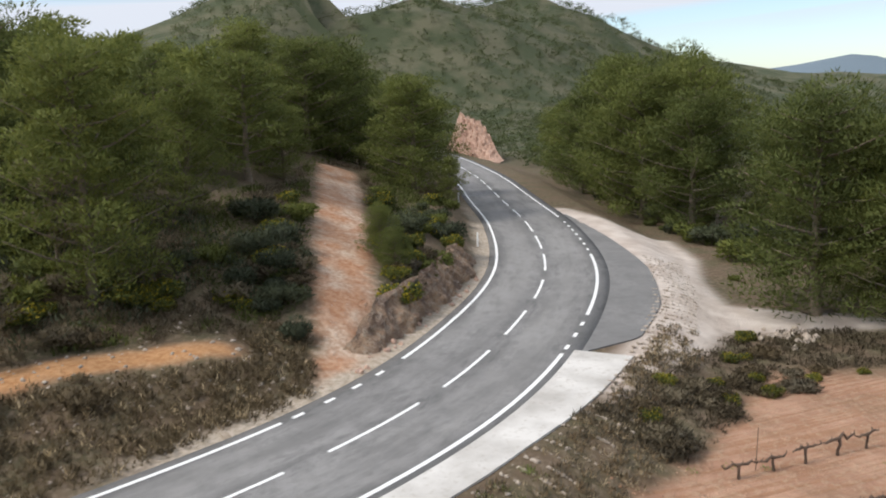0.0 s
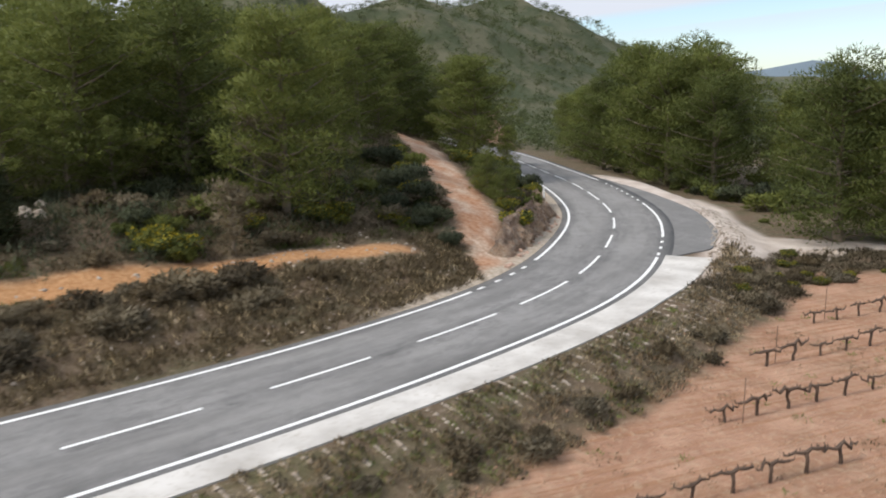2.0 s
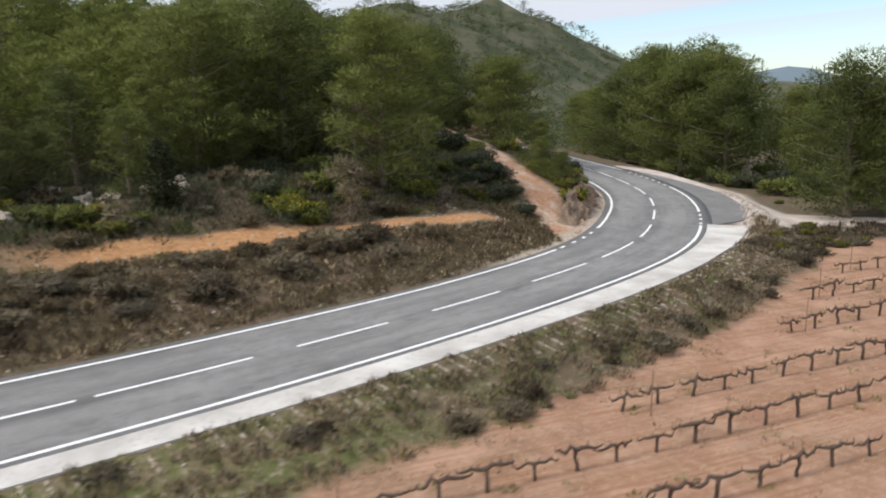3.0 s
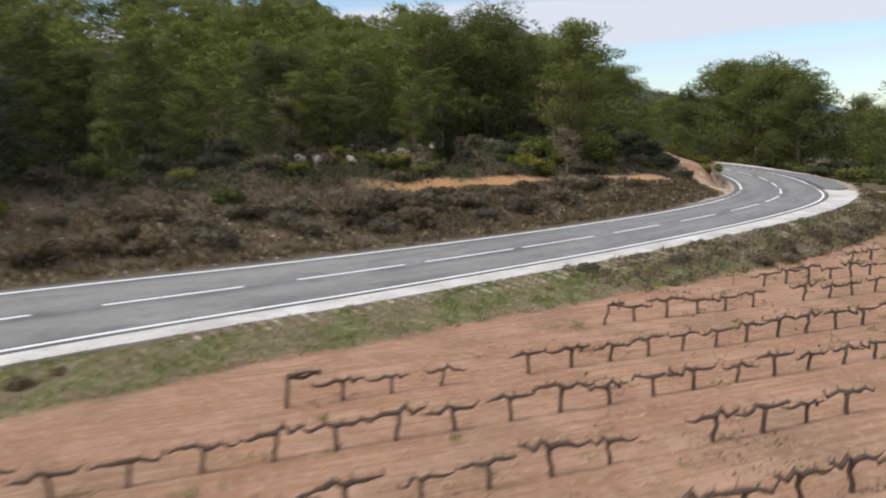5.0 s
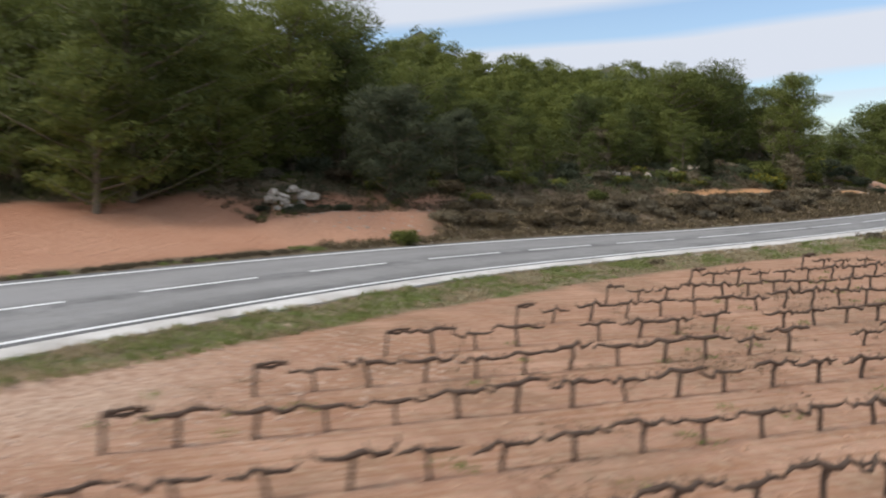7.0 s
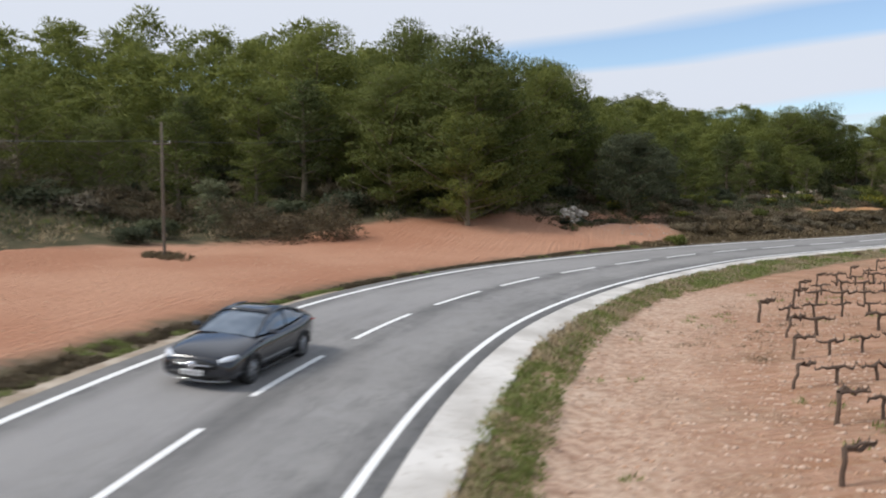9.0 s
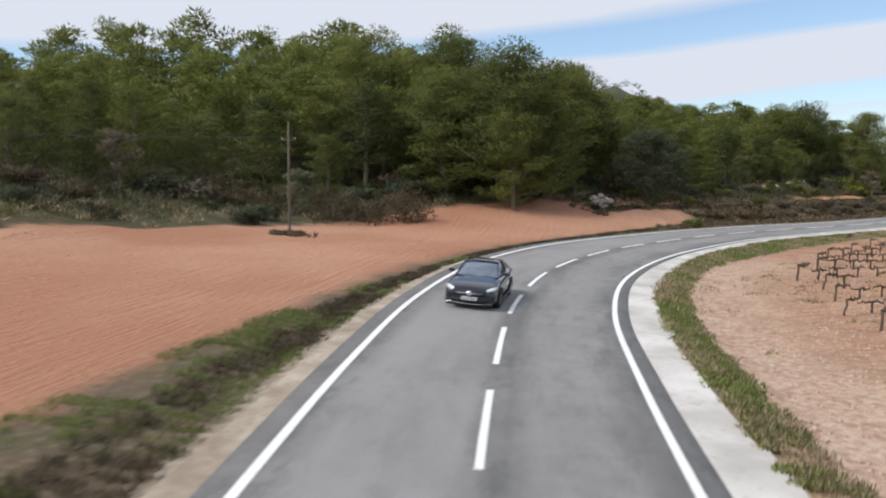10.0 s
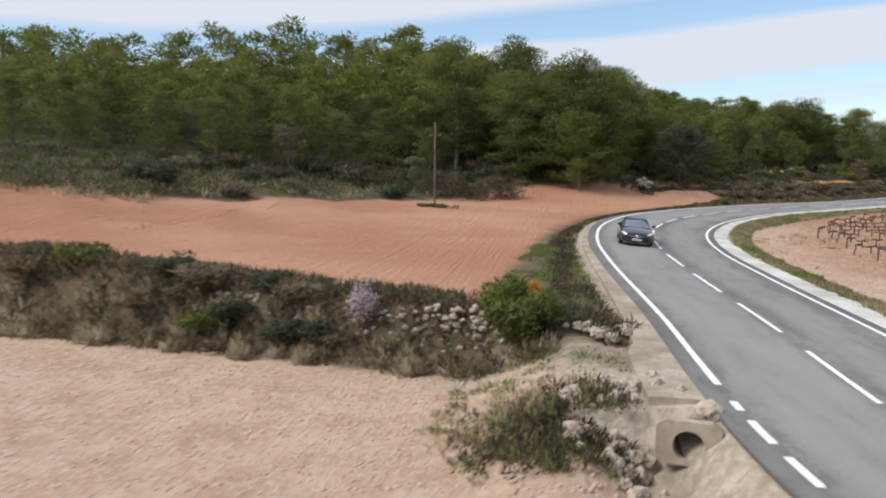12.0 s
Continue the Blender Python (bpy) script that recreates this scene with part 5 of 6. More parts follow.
stones("bank_stones", 0, (x, y), 0.05, 0.16, M_LIME, "pale limestone pieces lying on the bank", 5)
x, y = strip_points(rs, 2600, -30, 45, ([-30, 0, 20, 45], [1.4, 1.9, 2.3, 3.4]), ([-30, 0, 20, 45], [2.4, 3.4, 4.2, 6.0]), 1)
stones("verge_stones", 0, (x, y), 0.03, 0.12, M_LIME, "pale stones along the concrete strip", 6)
x = rs.normal(size=500)
u = rs.uniform(0, 6, 500)
TP = np.array(TRACK)
zx, zy = np.interp(u, range(7), TP[:, 0]) + rs.normal(scale=.8, size=500), np.interp(u, range(7), TP[:, 1]) + rs.normal(scale=.8, size=500)
stones("track_stones", 0, (zx, zy), 0.02, 0.07, M_PALECLOD, "pale stones on the dirt track", 7)


# ---- rocks ----
rock_a = [rock_mesh("rock", 200 + q, M_LIME, (1, 0.8, 0.95), 0.4, 3) for q in range(4)]
rock_w = [rock_mesh("rock", 220 + q, M_WHITEROCK, (1.0, 0.8, 0.8), 0.5, 3) for q in range(3)]
rock_r = [rock_mesh("rock", 210 + q, M_REDROCK, (1, 0.75, 0.85), 0.34) for q in range(4)]
rnd = random.Random(44)
for q in range(13):
    u_, v_ = rnd.choice((-1, 1)) * rnd.uniform(0.35, 2.2), rnd.uniform(0, 1)
    place_rock("white_rock", rock_w[rnd.randrange(3)], -41.0 - 1.2 * v_ - 0.3 * u_, -44.8 + u_, rnd.uniform(0, 6), rnd.uniform(0.2, 0.48), "pale weathered limestone boulder under the trees", lift=0.1 + 1.0 * v_ * (1 - 0.25 * abs(u_)))
for x, y in ((-39.6, -46.2), (-39.9, -44.7), (-40.4, -47.7), (-39.3, -42.4), (-40.8, -44.9), (-40.0, -43.4)):
    put(darks[rnd.randrange(3)], x, y, rnd.uniform(0, 6), rnd.uniform(0.4, 0.55), 0.1, 1.3)
put(greens[1], -31.9, -43.6, 0.5, 1.05, 0.1)
put(greens[2], -33.4, -42.2, 2.5, 0.7, 0.1)
for q in range(26):
    x, y = rnd.gauss(-41.2, 1.1), rnd.uniform(-9, 5)
    place_rock("white_stone", rock_a[rnd.randrange(4)], x, y, rnd.uniform(0, 6), rnd.uniform(0.18, 0.5), "pale limestone block in a heap on the bank", lift=0.1)
for q in range(18):
    place_rock("white_stone", rock_a[rnd.randrange(4)], rnd.gauss(-15.2, 0.9), rnd.gauss(40.8, 0.8), rnd.uniform(0, 6), rnd.uniform(0.1, 0.24), "pale stone in a rubble heap by the lot", lift=0.05)
# the cut bank inside the bend
k = Mat("cut_bank_rock", 0.95, 0.0, 0.2)
e1, e2, e3 = k.noise(0.8, 5), k.noise(3.5, 6, 0.65), k.noise(14, 4, 0.7)
c = k.ramp(e1, (0.17, 0.115, 0.09, 1), (0.40, 0.27, 0.175, 1), 0.36, 0.62)
c = k.mix(k.ramp(e2, (0, 0, 0, 1), (0.85, 0.85, 0.85, 1), 0.48, 0.66), c, (0.40, 0.33, 0.26, 1))
c = k.mix(k.ramp(e3, (0.7, 0.7, 0.7, 1), (0, 0, 0, 1), 0.36, 0.5), c, (0.10, 0.07, 0.045, 1))
M_CUT = k.done(c, k.math('ADD', e2, e3), 0.9, 0.12)


def rock_sheet(name, P, D, amp, seed, label, mat=None):
    """A rough rock face: rows of foot-to-top points P, pushed out along D."""
    noise.seed_set(seed)
    nr, nc = P.shape[:2]
    V = []
    for a in range(nr):
        for b in range(nc):
            p = Vector(P[a, b])
            f_ = noise.fractal(p * 0.9, 0.9, 2.1, 5) * amp + abs(noise.noise(p * 2.3)) * amp * 0.9
            edge_ = min(1.0, 3.0 * min(a, nr - 1 - a) / nr)
            V.append(tuple(p + Vector(D[a]) * f_ * (0.25 + 0.75 * edge_)))
    F = [(a * nc + b, a * nc + b + 1, (a + 1) * nc + b + 1, (a + 1) * nc + b) for a in range(nr - 1) for b in range(nc - 1)]
    return tagged(new(name, mesh_of(name, V, F, mat or M_CUT)), label, "rock", kind="structure")


ids = np.arange(at_y(22.3), at_y(46))
fine = np.linspace(ids[0], ids[-1], 190)
rx, ry, rz_ = (np.interp(fine, np.arange(nS), RD[:, q]) for q in range(3))
rnx, rny, rh = (np.interp(fine, np.arange(nS), v) for v in (RN[:, 0], RN[:, 1], HALF))
P, D = np.zeros((190, 16, 3)), np.zeros((190, 3))
top_h = 1.95 * smooth(0, 0.25, np.linspace(0, 1, 190)) * smooth(1.02, 0.7, np.linspace(0, 1, 190))
for b, v in enumerate(np.linspace(0, 1, 16)):
    o = -rh - 1.25 - 1.25 * v ** 1.3
    P[:, b] = np.column_stack([rx + rnx * o, ry + rny * o, rz_ - 0.15 + (top_h + 0.15) * v])
D[:, 0], D[:, 1], D[:, 2] = rnx, rny, 0.25
rock_sheet("rock_cut", P, D, 0.42, 3, "crumbling ochre rock face cut along the road")
for q in range(30):
    i = at_y(rnd.uniform(22.5, 42))
    o = -HALF[i] - rnd.uniform(0.75, 1.4)
    place_rock("fallen_stone", rock_r[rnd.randrange(4)], RD[i, 0] + RN[i, 0] * o, RD[i, 1] + RN[i, 1] * o, rnd.uniform(0, 6), rnd.uniform(0.06, 0.18), "ochre stone fallen from the cut bank", lift=0.02)
# rocky cutting at the far bend
u = np.linspace(0, 1, 90)
P, D = np.zeros((90, 34, 3)), np.tile(np.array((0.35, -0.5, 0.8)), (90, 1))
for b, v in enumerate(np.linspace(0, 1, 34)):
    hh = (7.4 * smooth(-0.02, 0.5, u) * smooth(1.15, 0.8, u) * (0.92 + 0.1 * np.sin(9 * u))) * v
    P[:, b] = np.column_stack([-86 - 32 * u - 3.5 * v, 100.5 + 21 * u + 6.5 * v, 1.6 + hh])
rock_sheet("rock_cutting", P, D, 1.15, 9, "pale pinkish rock cutting beside the far bend", M_REDROCK)

# ---- terrace wall ----
tw = new("terrace_wall")
tagged(tw, "dry-stone terrace wall half covered by scrub", "wall", kind="structure")
wall_stone = [rock_mesh("wall_stone", 230 + q, M_LIME, (1, 0.8, 0.7), 0.22, 1) for q in range(5)]
for q in range(250):
    t_ = rnd.choice((rnd.uniform(3.2, 6.8), rnd.uniform(3.0, 9.5), rnd.uniform(13.0, 17.0), rnd.uniform(3.0, 22)))
    lv = rnd.uniform(0, 1)
    w_ = 0.75 - 0.55 * lv + rnd.uniform(-.08, .08)
    p = WALL_0 + WALL_T * t_ + WALL_N * w_
    ob = new("wall_stone", wall_stone[rnd.randrange(5)])
    ob.matrix_basis = Matrix.Translation((p[0], p[1], -1.35 + 1.35 * lv)) @ Matrix.Rotation(rnd.uniform(0, 6), 4, 'Z') @ Matrix.Scale(rnd.uniform(0.09, 0.19), 4)
    ob.parent = tw
rs = np.random.RandomState(55)


def along_wall(n, t1, t2, w1, w2):
    t_, w_ = rs.uniform(t1, t2, n), rs.uniform(w1, w2, n)
    return WALL_0[0] + WALL_T[0] * t_ + WALL_N[0] * w_, WALL_0[1] + WALL_T[1] * t_ + WALL_N[1] * w_


x, y = along_wall(480, 0.5, 34, -1.3, 1.2)
turf("terrace_scrub", x, y, M_OAK, "dark scrub along the terrace edge", 0.17, 36, 0.34, 61, 0.3, "scrub")
x, y = along_wall(900, 0.5, 34, -1.4, 2.2)
turf("terrace_brown_scrub", x, y, M_SCRUB, "dry brown scrub along the terrace edge", 0.2, 36, 0.36, 62, 0.3, "scrub")
x, y = along_wall(1100, -2.5, 32, 0.5, 2.5)
ok = lumps(x, y, 3.2, 71) + 0.5 * lumps(x, y, 1.3, 72) > 0.3
x, y = x[ok], y[ok]
turf("terrace_straw", x, y, M_DRYGRASS, "pale dry grass at the foot of the terrace wall", 0.3, 34, 0.25, 63, 0.22)
for q in range(26):
    t_ = rnd.uniform(8, 34)
    p = WALL_0 + WALL_T * t_ + WALL_N * rnd.uniform(-0.8, 1.0)
    put((darks + dry + dry + greens)[rnd.randrange(14)], p[0], p[1], rnd.uniform(0, 6), rnd.uniform(0.5, 0.95), 0.15, 1.5)
big = shrub("laurel_bush", 301, M_GREEN, "broad green bush with orange tips under the terrace", h=1.9, r=1.35, clumps=34, per=190, size=0.17)
for tip_ in ((0.5, 0.35, 1.6), (0.2, 0.6, 1.5)):
    V, F, Q = tufts(rs, np.array([tip_]), np.full((1, 3), 0.24), 70, 0.12, 0.5, 0.3)
    tagged(part("orange_tip", fast_mesh("orange_tip", V, F, M_ORANGE), big, "orange leaves"), kind="stuff")
put(big, -3.0, -118.3, 0.4, 1.0, 0.15)
alm = shrub("almond_bush", 302, M_ALMOND, "small almond bush in pale pink blossom", h=1.7, r=0.8, clumps=16, per=52, size=0.1, thin=0.35)
put(alm, -7.6, -120.4, 1.0, 0.95, 0.0, 0.85)
# growth and rubble by the culvert
x, y = 2.3 + rs.normal(scale=0.95, size=200), -123.4 + rs.normal(scale=1.0, size=200)
ok = road_frame(x, y)[1] < -5.4
turf("ditch_growth", x[ok], y[ok], M_SCRUB, "brown and green growth in the ditch", 0.15, 40, 0.34, 64, 0.2, "scrub")
turf("ditch_grass", x[ok][::2], y[ok][::2], M_GRASS, "green grass in the ditch", 0.14, 30, 0.3, 65, 0.14)
turf("ditch_straw", x[ok][1::3] - 1.2, y[ok][1::3] + 0.6, M_DRYGRASS, "tall dry grass in the ditch", 0.19, 34, 0.3, 66, 0.14)
x, y = rs.uniform(-3.6, 2.4, 90), rs.uniform(-121.2, -118.0, 90)
ok = (road_frame(x, y)[1] < -5.3) & (lumps(x, y, 1.8, 73) > 0.0)
x, y = x[ok], y[ok]
z = height(x, y)
V, F, Q = tufts(rs, np.column_stack([x, y, z + 0.02]), np.tile((0.3, 0.3, 0.05), (len(x), 1)), 30, 0.1, 1.6, 0.13)
tagged(new("crossing_grass", fast_mesh("crossing_grass", V, F, M_GRASS, normals=Q)), "patchy green grass on the dusty crossing", "grass", kind="stuff")
for q in range(34):
    place_rock("ditch_stone", rock_a[rnd.randrange(4)], 3.2 + rnd.gauss(0, 0.75), -122.6 + rnd.gauss(0, 0.9), rnd.uniform(0, 6), rnd.uniform(0.1, 0.26), "pale stone tumbled into the ditch", lift=0.12)
for q in range(16):
    place_rock("terrace_stone", rock_a[rnd.randrange(4)], -0.7 + rnd.gauss(0, 0.4), -116.9 + rnd.gauss(0, 0.55), rnd.uniform(0, 6), rnd.uniform(0.09, 0.2), "pale tumbled stone at the end of the wall", lift=0.2)


# ---- culverts ----
def culvert(x, y, turn, width=1.7, tall=0.95, bore=0.3, label="concrete culvert headwall with a round pipe"):
    """A headwall with a real bore through it, facing +x before the turn."""
    root = new("culvert")
    n = 20
    bm = bmesh.new()
    rings = []
    for dx in (0.12, -0.12):
        outer, inner = [], []
        for q in range(n):
            a = 2 * math.pi * (q + 0.5) / n
            c_, s_ = math.cos(a), math.sin(a)
            m_ = max(abs(c_) / (width / 2), abs(s_) / (tall / 2))
            outer.append(bm.verts.new((dx, c_ / m_, s_ / m_ + tall / 2 - 0.2)))
            inner.append(bm.verts.new((dx, c_ * bore, s_ * bore + tall / 2 - 0.25)))
        rings.append((outer, inner))
    (o1, i1), (o2, i2) = rings
    for q in range(n):
        w = (q + 1) % n
        bm.faces.new((o1[q], o1[w], i1[w], i1[q]))
        bm.faces.new((o2[w], o2[q], i2[q], i2[w]))
        bm.faces.new((o1[w], o1[q], o2[q], o2[w]))
        bm.faces.new((i1[q], i1[w], i2[w], i2[q]))
    me = bpy.data.meshes.new("headwall")
    bm.to_mesh(me)
    bm.free()
    me.materials.append(M_DIRTY)
    part("headwall", me, root)
    n2, V, F = 18, [], []
    for dx in (-0.1, -1.6):
        for q in range(n2):
            a = 2 * math.pi * q / n2
            V.append((dx, math.cos(a) * (bore - 0.004), math.sin(a) * (bore - 0.004) + tall / 2 - 0.25))
    F = [(q, (q + 1) % n2, n2 + (q + 1) % n2, n2 + q) for q in range(n2)] + [tuple(range(n2, 2 * n2))]
    part("pipe", mesh_of("pipe", V, F, simple("pipe_lining", (0.06, 0.055, 0.05, 1), (0.12, 0.11, 0.1, 1), 5, 0.9)), root, "dark pipe bore")
    root.matrix_basis = Matrix.Translation((x, y, height1(x, y))) @ Matrix.Rotation(turn, 4, 'Z')
    return tagged(root, label, "culvert")


cu = culvert(4.72, -122.2, math.atan2(-0.93, 0.36), 1.3, 0.92, 0.32)
cu.location.z = -1.5
cu2 = culvert(-24.0, 15.0, math.atan2(-0.97, -0.2), 1.3, 0.8, 0.26)
cu2.location.z = 0.22


# ---- telegraph pole and its wires ----
M_POLE = simple("weathered_pole", (0.085, 0.07, 0.055, 1), (0.15, 0.125, 0.1, 1), 14, 0.9, 0, 0.3)
M_WIRE = simple("dark_wire", (0.04, 0.04, 0.04, 1), (0.07, 0.07, 0.07, 1), 4, 0.6)
M_INSUL = simple("grey_insulator", (0.2, 0.2, 0.19, 1), (0.32, 0.32, 0.31, 1), 20, 0.3)
PX, PY = -40.2, -84.2
pz = height1(PX, PY)
pole = new("telegraph_pole")
pole.matrix_basis = Matrix.Translation((PX, PY, pz))
part("post", joined("post", [tube([(0, 0, -0.4), (0.02, 0, 4), (0.04, 0.02, 7.7)], [0.085, 0.09, 0.06], 10)], M_POLE), pole)
part("crossarm", joined("crossarm", [tube([(-0.35, -0.3, 6.45), (0.42, 0.36, 6.45)], [0.045, 0.045], 6)], M_POLE), pole)
for q in (-0.3, 0.36):
    part("insulator", joined("insulator", [tube([(q, q * 0.86, 6.48), (q, q * 0.86, 6.62)], [0.045, 0.03], 8)], M_INSUL), pole)
tagged(pole, "weathered wooden telegraph pole standing in the ploughed field", "pole")
for (ex, ey, ez), off_ in (((-66, -44, 12.5), 0.36), ((-62, -44, 12.3), -0.3), ((-78, -128, 10.5), 0.36), ((-80, -126, 10.5), -0.3)):
    a = np.array((PX + off_, PY + off_ * 0.86, pz + 6.62))
    b = np.array((ex, ey, ez))
    pts = [tuple(a + (b - a) * u - np.array((0, 0, 1.0)) * 4 * 0.8 * u * (1 - u)) for u in np.linspace(0, 1, 14)]
    tagged(new("overhead_wire", joined("overhead_wire", [tube(pts, [0.011] * 14, 5)], M_WIRE)), "thin dark overhead wire sagging from the pole", "wire")
x, y = PX + rs.normal(scale=0.9, size=60), PY + rs.normal(scale=0.5, size=60)
turf("pole_weeds", x, y, M_SCRUB, "brown weeds round the foot of the pole", 0.22, 30, 0.3, 71, 0.12)
M_WHITE = simple("white_plaster", (0.6, 0.6, 0.58, 1), (0.8, 0.8, 0.78, 1), 3, 0.8)
post_me = joined("marker_post", [tube([(0, 0, -0.2), (0, 0, 0.95), (0, 0, 1.0)], [0.07, 0.065, 0.04], 8)], M_WHITE)
for s_y, sd_ in ((46.5, -1), (62.0, -1)):
    i = at_y(s_y)
    o = sd_ * (HALF[i] + 1.3)
    ob = new("marker_post", post_me)
    ob.matrix_basis = Matrix.Translation((RD[i, 0] + RN[i, 0] * o, RD[i, 1] + RN[i, 1] * o, height1(RD[i, 0] + RN[i, 0] * o, RD[i, 1] + RN[i, 1] * o)))
    tagged(ob, "small white roadside marker post", "post")


# ---- car ----
def car():
    M_BODY = Mat("dark_metallic_paint", 0.16, 0.0, 0.4)
    M_BODY.b.inputs["Coat Weight"].default_value = 0.8
    M_BODY.b.inputs["Coat Roughness"].default_value = 0.06
    paint = M_BODY.done(M_BODY.ramp(M_BODY.noise(40, 2), (0.007, 0.008, 0.012, 1), (0.014, 0.016, 0.022, 1)))
    # tinted glass; the grey-blue of the reflected sky is painted into its colour
    g_ = Mat("tinted_glass_sky_sheen", 0.04, 0.35, 1.0)
    glass = g_.done(g_.ramp(g_.noise(1.2, 2), (0.10, 0.13, 0.17, 1), (0.2, 0.24, 0.29, 1)))
    black = simple("black_trim", (0.012, 0.012, 0.012, 1), (0.022, 0.022, 0.022, 1), 20, 0.45)
    rubber = simple("tyre_rubber", (0.015, 0.015, 0.015, 1), (0.03, 0.03, 0.03, 1), 25, 0.85)
    alloy = simple("grey_alloy", (0.25, 0.25, 0.26, 1), (0.4, 0.4, 0.42, 1), 20, 0.3, 0.9)
    chrome = simple("chrome", (0.6, 0.6, 0.62, 1), (0.75, 0.75, 0.77, 1), 20, 0.15, 1.0)
    lens = simple("headlight_lens", (0.62, 0.66, 0.72, 1), (0.85, 0.88, 0.92, 1), 30, 0.1, 0.2)
    red = simple("tail_light", (0.35, 0.01, 0.01, 1), (0.5, 0.02, 0.02, 1), 20, 0.2)
    white = simple("plate_white", (0.7, 0.7, 0.7, 1), (0.82, 0.82, 0.82, 1), 10, 0.5)
    root = new("coupe_car")
    # lower body, lofted from nose to tail: x, half width, underside, waist height, top
    secs = [(2.46, 0.66, 0.30, 0.50, 0.64), (2.42, 0.80, 0.22, 0.50, 0.71), (2.28, 0.89, 0.19, 0.56, 0.79), (2.0, 0.915, 0.18, 0.66, 0.86), (1.6, 0.945, 0.18, 0.72, 0.92),
            (1.1, 0.945, 0.18, 0.76, 0.97), (0.8, 0.94, 0.18, 0.78, 1.0), (0.2, 0.945, 0.18, 0.80, 0.97), (-0.8, 0.95, 0.18, 0.82, 0.99), (-1.4, 0.955, 0.18, 0.84, 1.02),
            (-1.9, 0.94, 0.20, 0.86, 1.06), (-2.25, 0.88, 0.26, 0.86, 1.06), (-2.42, 0.80, 0.34, 0.84, 1.02), (-2.48, 0.66, 0.42, 0.78, 0.92)]
    V, F = [], []
    for x, w, b, m, t in secs:
        half = [(0, b), (w * 0.86, b), (w * 0.97, b + 0.10), (w, (b + m) / 2), (w * 0.985, m), (w * 0.93, m + (t - m) * 0.55), (w * 0.80, t - 0.02), (w * 0.45, t), (0, t + 0.012)]
        ring = half + [(-y, z) for y, z in half[-2:0:-1]]
        V += [(x, y, z) for y, z in ring]
    n = 16
    for i in range(len(secs) - 1):
        F += [(i * n + q, i * n + (q + 1) % n, (i + 1) * n + (q + 1) % n, (i + 1) * n + q) for q in range(n)]
    F += [tuple(range(n - 1, -1, -1)), tuple((len(secs) - 1) * n + q for q in range(n))]
    body = part("body", mesh_of("body", V, F, paint, True), root)
    sm = body.modifiers.new("round", 'SUBSURF')
    sm.levels = sm.render_levels = 1
    # cabin glass and roof skin
    gs = [(1.02, 0.74, 0.985, 0.70, 0.99), (0.75, 0.77, 0.985, 0.67, 1.12), (0.35, 0.80, 0.985, 0.62, 1.29), (-0.1, 0.80, 0.985, 0.585, 1.39), (-0.6, 0.80, 1.0, 0.57, 1.415),
          (-1.1, 0.79, 1.02, 0.56, 1.37), (-1.55, 0.76, 1.04, 0.56, 1.25), (-2.05, 0.70, 1.05, 0.60, 1.08)]
    V, F = [], []
    for x, w, b, wt, t in gs:
        V += [(x, -w, b), (x, -(w + wt) / 2 - 0.02, (b + t) / 2), (x, -wt, t - 0.02), (x, -wt * 0.5, t), (x, wt * 0.5, t), (x, wt, t - 0.02), (x, (w + wt) / 2 + 0.02, (b + t) / 2), (x, w, b)]
    for i in range(len(gs) - 1):
        F += [(i * 8 + q, i * 8 + q + 1, (i + 1) * 8 + q + 1, (i + 1) * 8 + q) for q in range(7)]
    part("cabin_glass", mesh_of("cabin_glass", V, F, glass, True), root, "dark tinted windows")
    V, F = [], []
    for x, wt, t in ((0.05, 0.60, 1.372), (-0.1, 0.60, 1.402), (-0.6, 0.585, 1.43), (-1.1, 0.575, 1.385), (-1.35, 0.57, 1.325)):
        V += [(x, -wt, t - 0.03), (x, -wt * 0.5, t), (x, wt * 0.5, t), (x, wt, t - 0.03)]
    for i in range(4):
        F += [(i * 4 + q, i * 4 + q + 1, (i + 1) * 4 + q + 1, (i + 1) * 4 + q) for q in range(3)]
    roof = part("roof", mesh_of("roof", V, F, paint, True), root)
    so = roof.modifiers.new("thick", 'SOLIDIFY')
    so.thickness, so.offset = 0.02, 1
    for sg in (-1, 1):
        part("roof_pillar", joined("roof_pillar", [tube([(1.0, sg * 0.745, 0.99), (0.4, sg * 0.655, 1.27), (0.0, sg * 0.605, 1.365), (-0.6, sg * 0.59, 1.40), (-1.1, sg * 0.58, 1.36), (-1.6, sg * 0.60, 1.22), (-2.05, sg * 0.68, 1.06)], [0.03, 0.028, 0.026, 0.026, 0.03, 0.045, 0.05], 6)], paint), root)
        part("door_post", joined("door_post", [tube([(-0.55, sg * 0.815, 0.99), (-0.62, sg * 0.70, 1.22), (-0.65, sg * 0.60, 1.39)], [0.025, 0.025, 0.02], 5)], black), root)
        mir = rock_mesh("wing_mirror", 400, paint, (0.09, 0.12, 0.085), 0.03, 2)
        part("wing_mirror", mir, root, "", Matrix.Translation((0.62, sg * 1.0, 1.05)))
        V, F = tube([(2.40, sg * 0.56, 0.645), (2.29, sg * 0.72, 0.70), (2.10, sg * 0.86, 0.755)], [0.06, 0.08, 0.04], 8)
        part("headlight", mesh_of("headlight", V, F, lens, True), root, "bright clear headlight")
        V, F = tube([(-2.46, sg * 0.45, 0.86), (-2.40, sg * 0.72, 0.88), (-2.2, sg * 0.87, 0.9)], [0.04, 0.05, 0.03], 8)
        part("tail_light", mesh_of("tail_light", V, F, red, True), root)
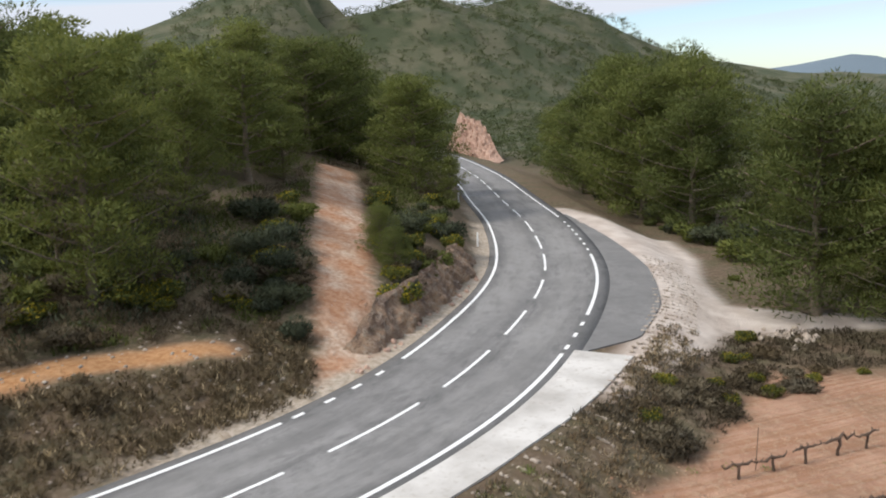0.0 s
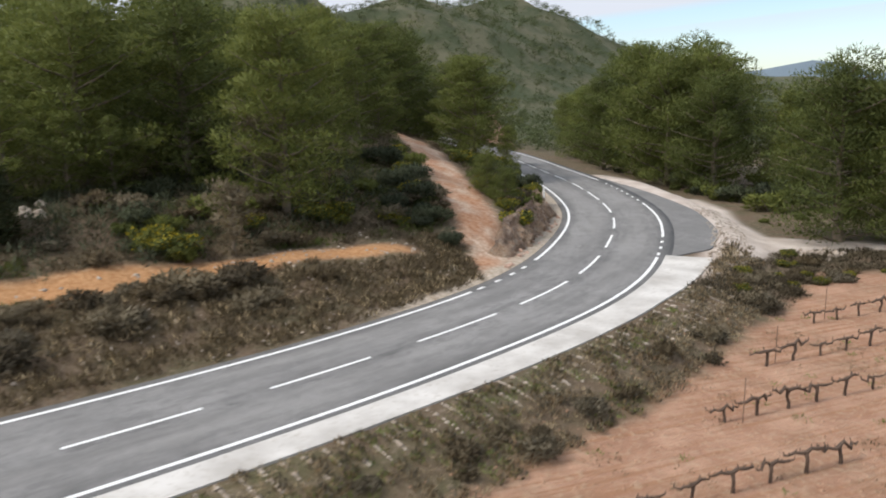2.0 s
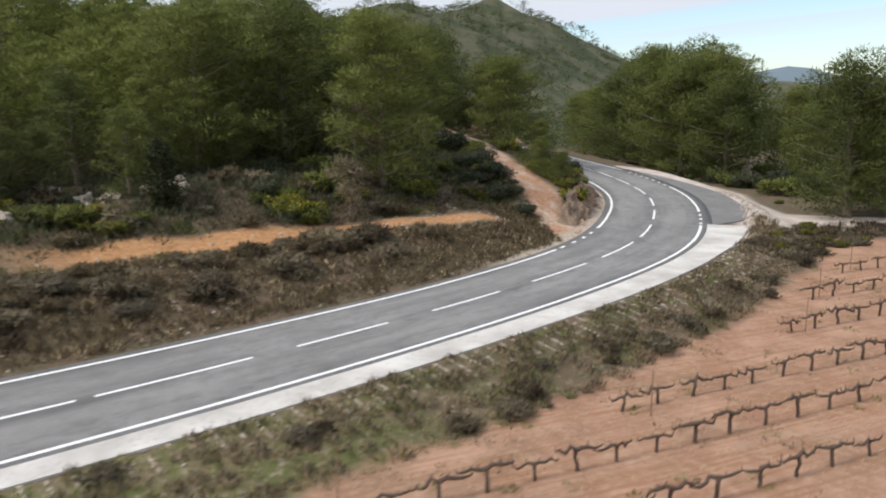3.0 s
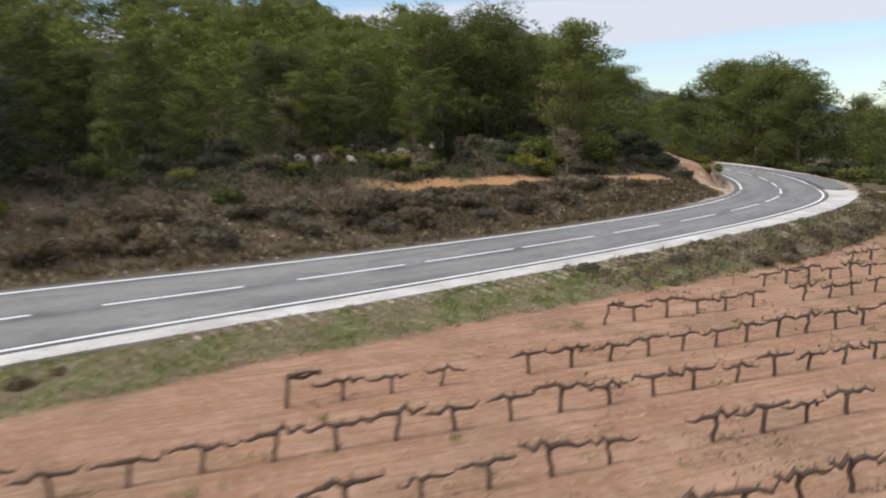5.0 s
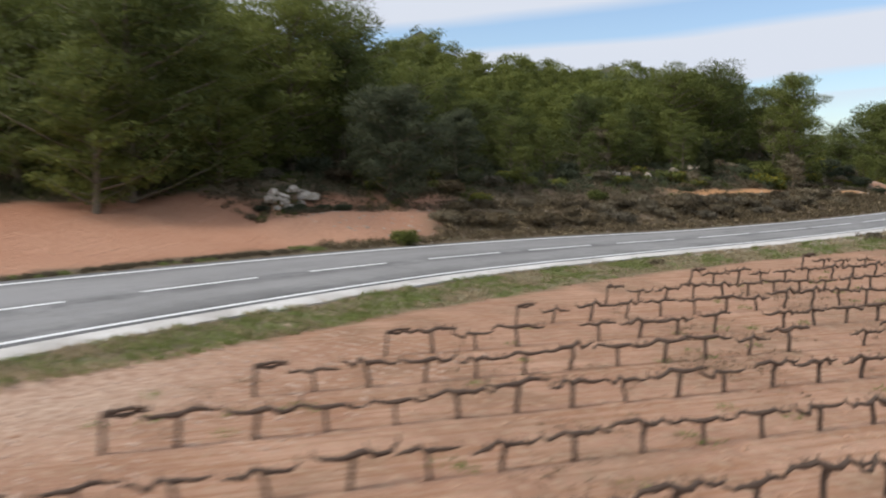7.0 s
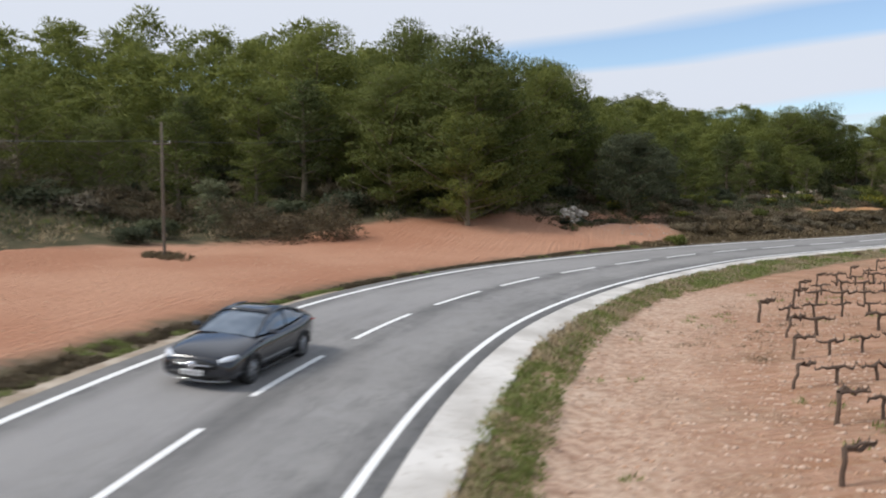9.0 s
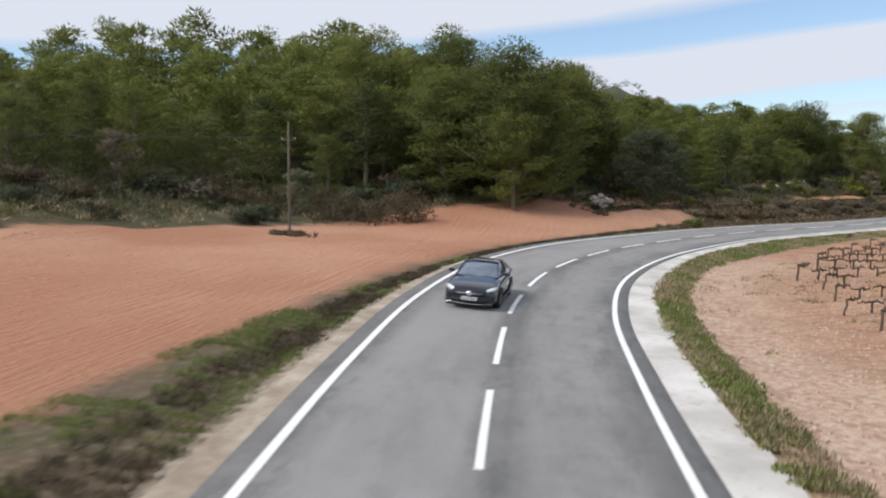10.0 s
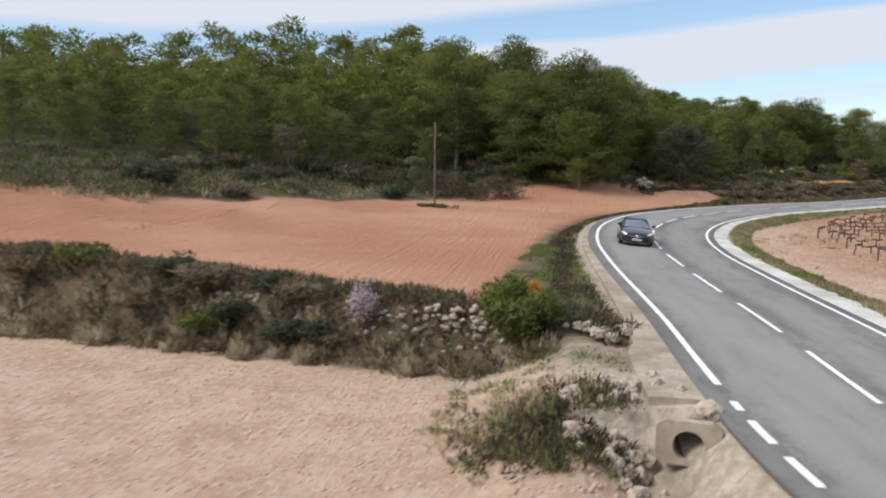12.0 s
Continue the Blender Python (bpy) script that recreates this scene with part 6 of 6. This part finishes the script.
        part("side_skirt", joined("side_skirt", [tube([(1.0, sg * 0.93, 0.2), (-1.1, sg * 0.94, 0.2)], [0.04, 0.04], 6)], black), root)
        V, F = tube([(2.40, sg * 0.50, 0.34), (2.30, sg * 0.78, 0.36)], [0.07, 0.07], 6)
        part("air_intake", mesh_of("air_intake", V, F, black, True), root)
        for ax in (1.48, -1.46):
            w_ = part("wheel", None, root)
            w_.matrix_basis = Matrix.Translation((ax, sg * 0.83, 0.335)) @ Matrix.Rotation(sg * math.pi / 2, 4, 'X')
            prof = [(0.24, -0.12), (0.30, -0.13), (0.335, -0.10), (0.335, 0.10), (0.30, 0.13), (0.24, 0.12)]
            V, F, nn = [], [], 28
            for q in range(nn):
                a = 2 * math.pi * q / nn
                V += [(r_ * math.cos(a), r_ * math.sin(a), -h_) for r_, h_ in prof]
            for q in range(nn):
                w2 = (q + 1) % nn
                F += [(q * 6 + e, w2 * 6 + e, w2 * 6 + (e + 1) % 6, q * 6 + (e + 1) % 6) for e in range(6)]
            part("tyre", mesh_of("tyre", V, F, rubber, True), w_)
            pieces = [tube([(0.05 * math.cos(a), 0.05 * math.sin(a), -0.1), (0.235 * math.cos(a), 0.235 * math.sin(a), -0.095)], [0.032, 0.022], 5) for a in np.arange(0, 6.28, 6.2832 / 10)]
            pieces.append(tube([(0, 0, 0.05), (0, 0, -0.11)], [0.05, 0.05], 10))
            pieces.append(tube([(0.235 * math.cos(a), 0.235 * math.sin(a), -0.10) for a in np.linspace(0, 6.2832, 25)], [0.016] * 25, 5))
            part("rim", joined("rim", pieces, alloy), w_, "grey alloy rim")
            arch = tube([(0.375 * math.cos(a), 0.375 * math.sin(a), -0.105) for a in np.linspace(0.0, math.pi, 15)], [0.03] * 15, 5)
            ar = part("wheel_arch", joined("wheel_arch", [arch], black), root)
            ar.matrix_basis = Matrix.Translation((ax, sg * 0.85, 0.335)) @ Matrix.Rotation(math.pi / 2, 4, 'X') @ Matrix.Scale(1, 4)
    part("grille", joined("grille", [tube([(2.42, -0.52, 0.55), (2.46, 0, 0.56), (2.42, 0.52, 0.55)], [0.08, 0.115, 0.08], 8)], black), root, "black grille")
    part("grille_bar", joined("grille_bar", [tube([(2.53, -0.43, 0.565), (2.595, 0, 0.57), (2.53, 0.43, 0.565)], [0.014, 0.018, 0.014], 6)], chrome), root, "chrome bar")
    part("badge", joined("badge", [tube([(2.585, 0, 0.57), (2.605, 0, 0.57)], [0.09, 0.085], 16)], chrome), root, "round chrome disc")
    part("lower_intake", joined("lower_intake", [tube([(2.38, -0.62, 0.33), (2.45, 0, 0.32), (2.38, 0.62, 0.33)], [0.075, 0.09, 0.075], 6)], black), root)
    part("front_lip", joined("front_lip", [tube([(2.28, -0.78, 0.21), (2.44, -0.4, 0.2), (2.47, 0, 0.2), (2.44, 0.4, 0.2), (2.28, 0.78, 0.21)], [0.014] * 5, 5)], chrome), root)
    bm = bmesh.new()
    bmesh.ops.create_cube(bm, size=1.0, matrix=Matrix.Translation((2.565, 0, 0.40)) @ Matrix.Diagonal((0.02, 0.52, 0.115, 1)))
    bmesh.ops.bevel(bm, geom=bm.edges[:], offset=0.006, segments=1, affect='EDGES')
    me = bpy.data.meshes.new("number_plate")
    bm.to_mesh(me)
    bm.free()
    me.materials.append(white)
    pl = part("number_plate", me, root, "white number plate")
    bm = bmesh.new()
    for q in range(7):
        bmesh.ops.create_cube(bm, size=1.0, matrix=Matrix.Translation((2.577, -0.2 + 0.066 * q, 0.40)) @ Matrix.Diagonal((0.006, 0.036, 0.06, 1)))
    me = bpy.data.meshes.new("plate_bars")
    bm.to_mesh(me)
    bm.free()
    me.materials.append(black)
    part("plate_bars", me, pl)
    return tagged(root, "dark grey four-door coupe driving along the road", "car")


the_car = car()
i = int(np.hypot(RD[:, 0] + 12.9, RD[:, 1] + 93.9).argmin())
co = -1.35
cp = RD[i, :2] + RN[i] * co
fwd = Vector((-RT[i, 0], -RT[i, 1], -(RD[i, 2] - RD[i - 1, 2]) / -0.6 * -1)).normalized()
left = Vector((RN[i, 0], RN[i, 1], -RD[i, 3])).normalized()
upv = fwd.cross(left).normalized()
if upv.z < 0:
    upv = -upv
left = upv.cross(fwd)
m = Matrix((fwd, left, upv)).transposed().to_4x4()
m.translation = (cp[0], cp[1], RD[i, 2] - RD[i, 3] * co + 0.003)
the_car.matrix_basis = m
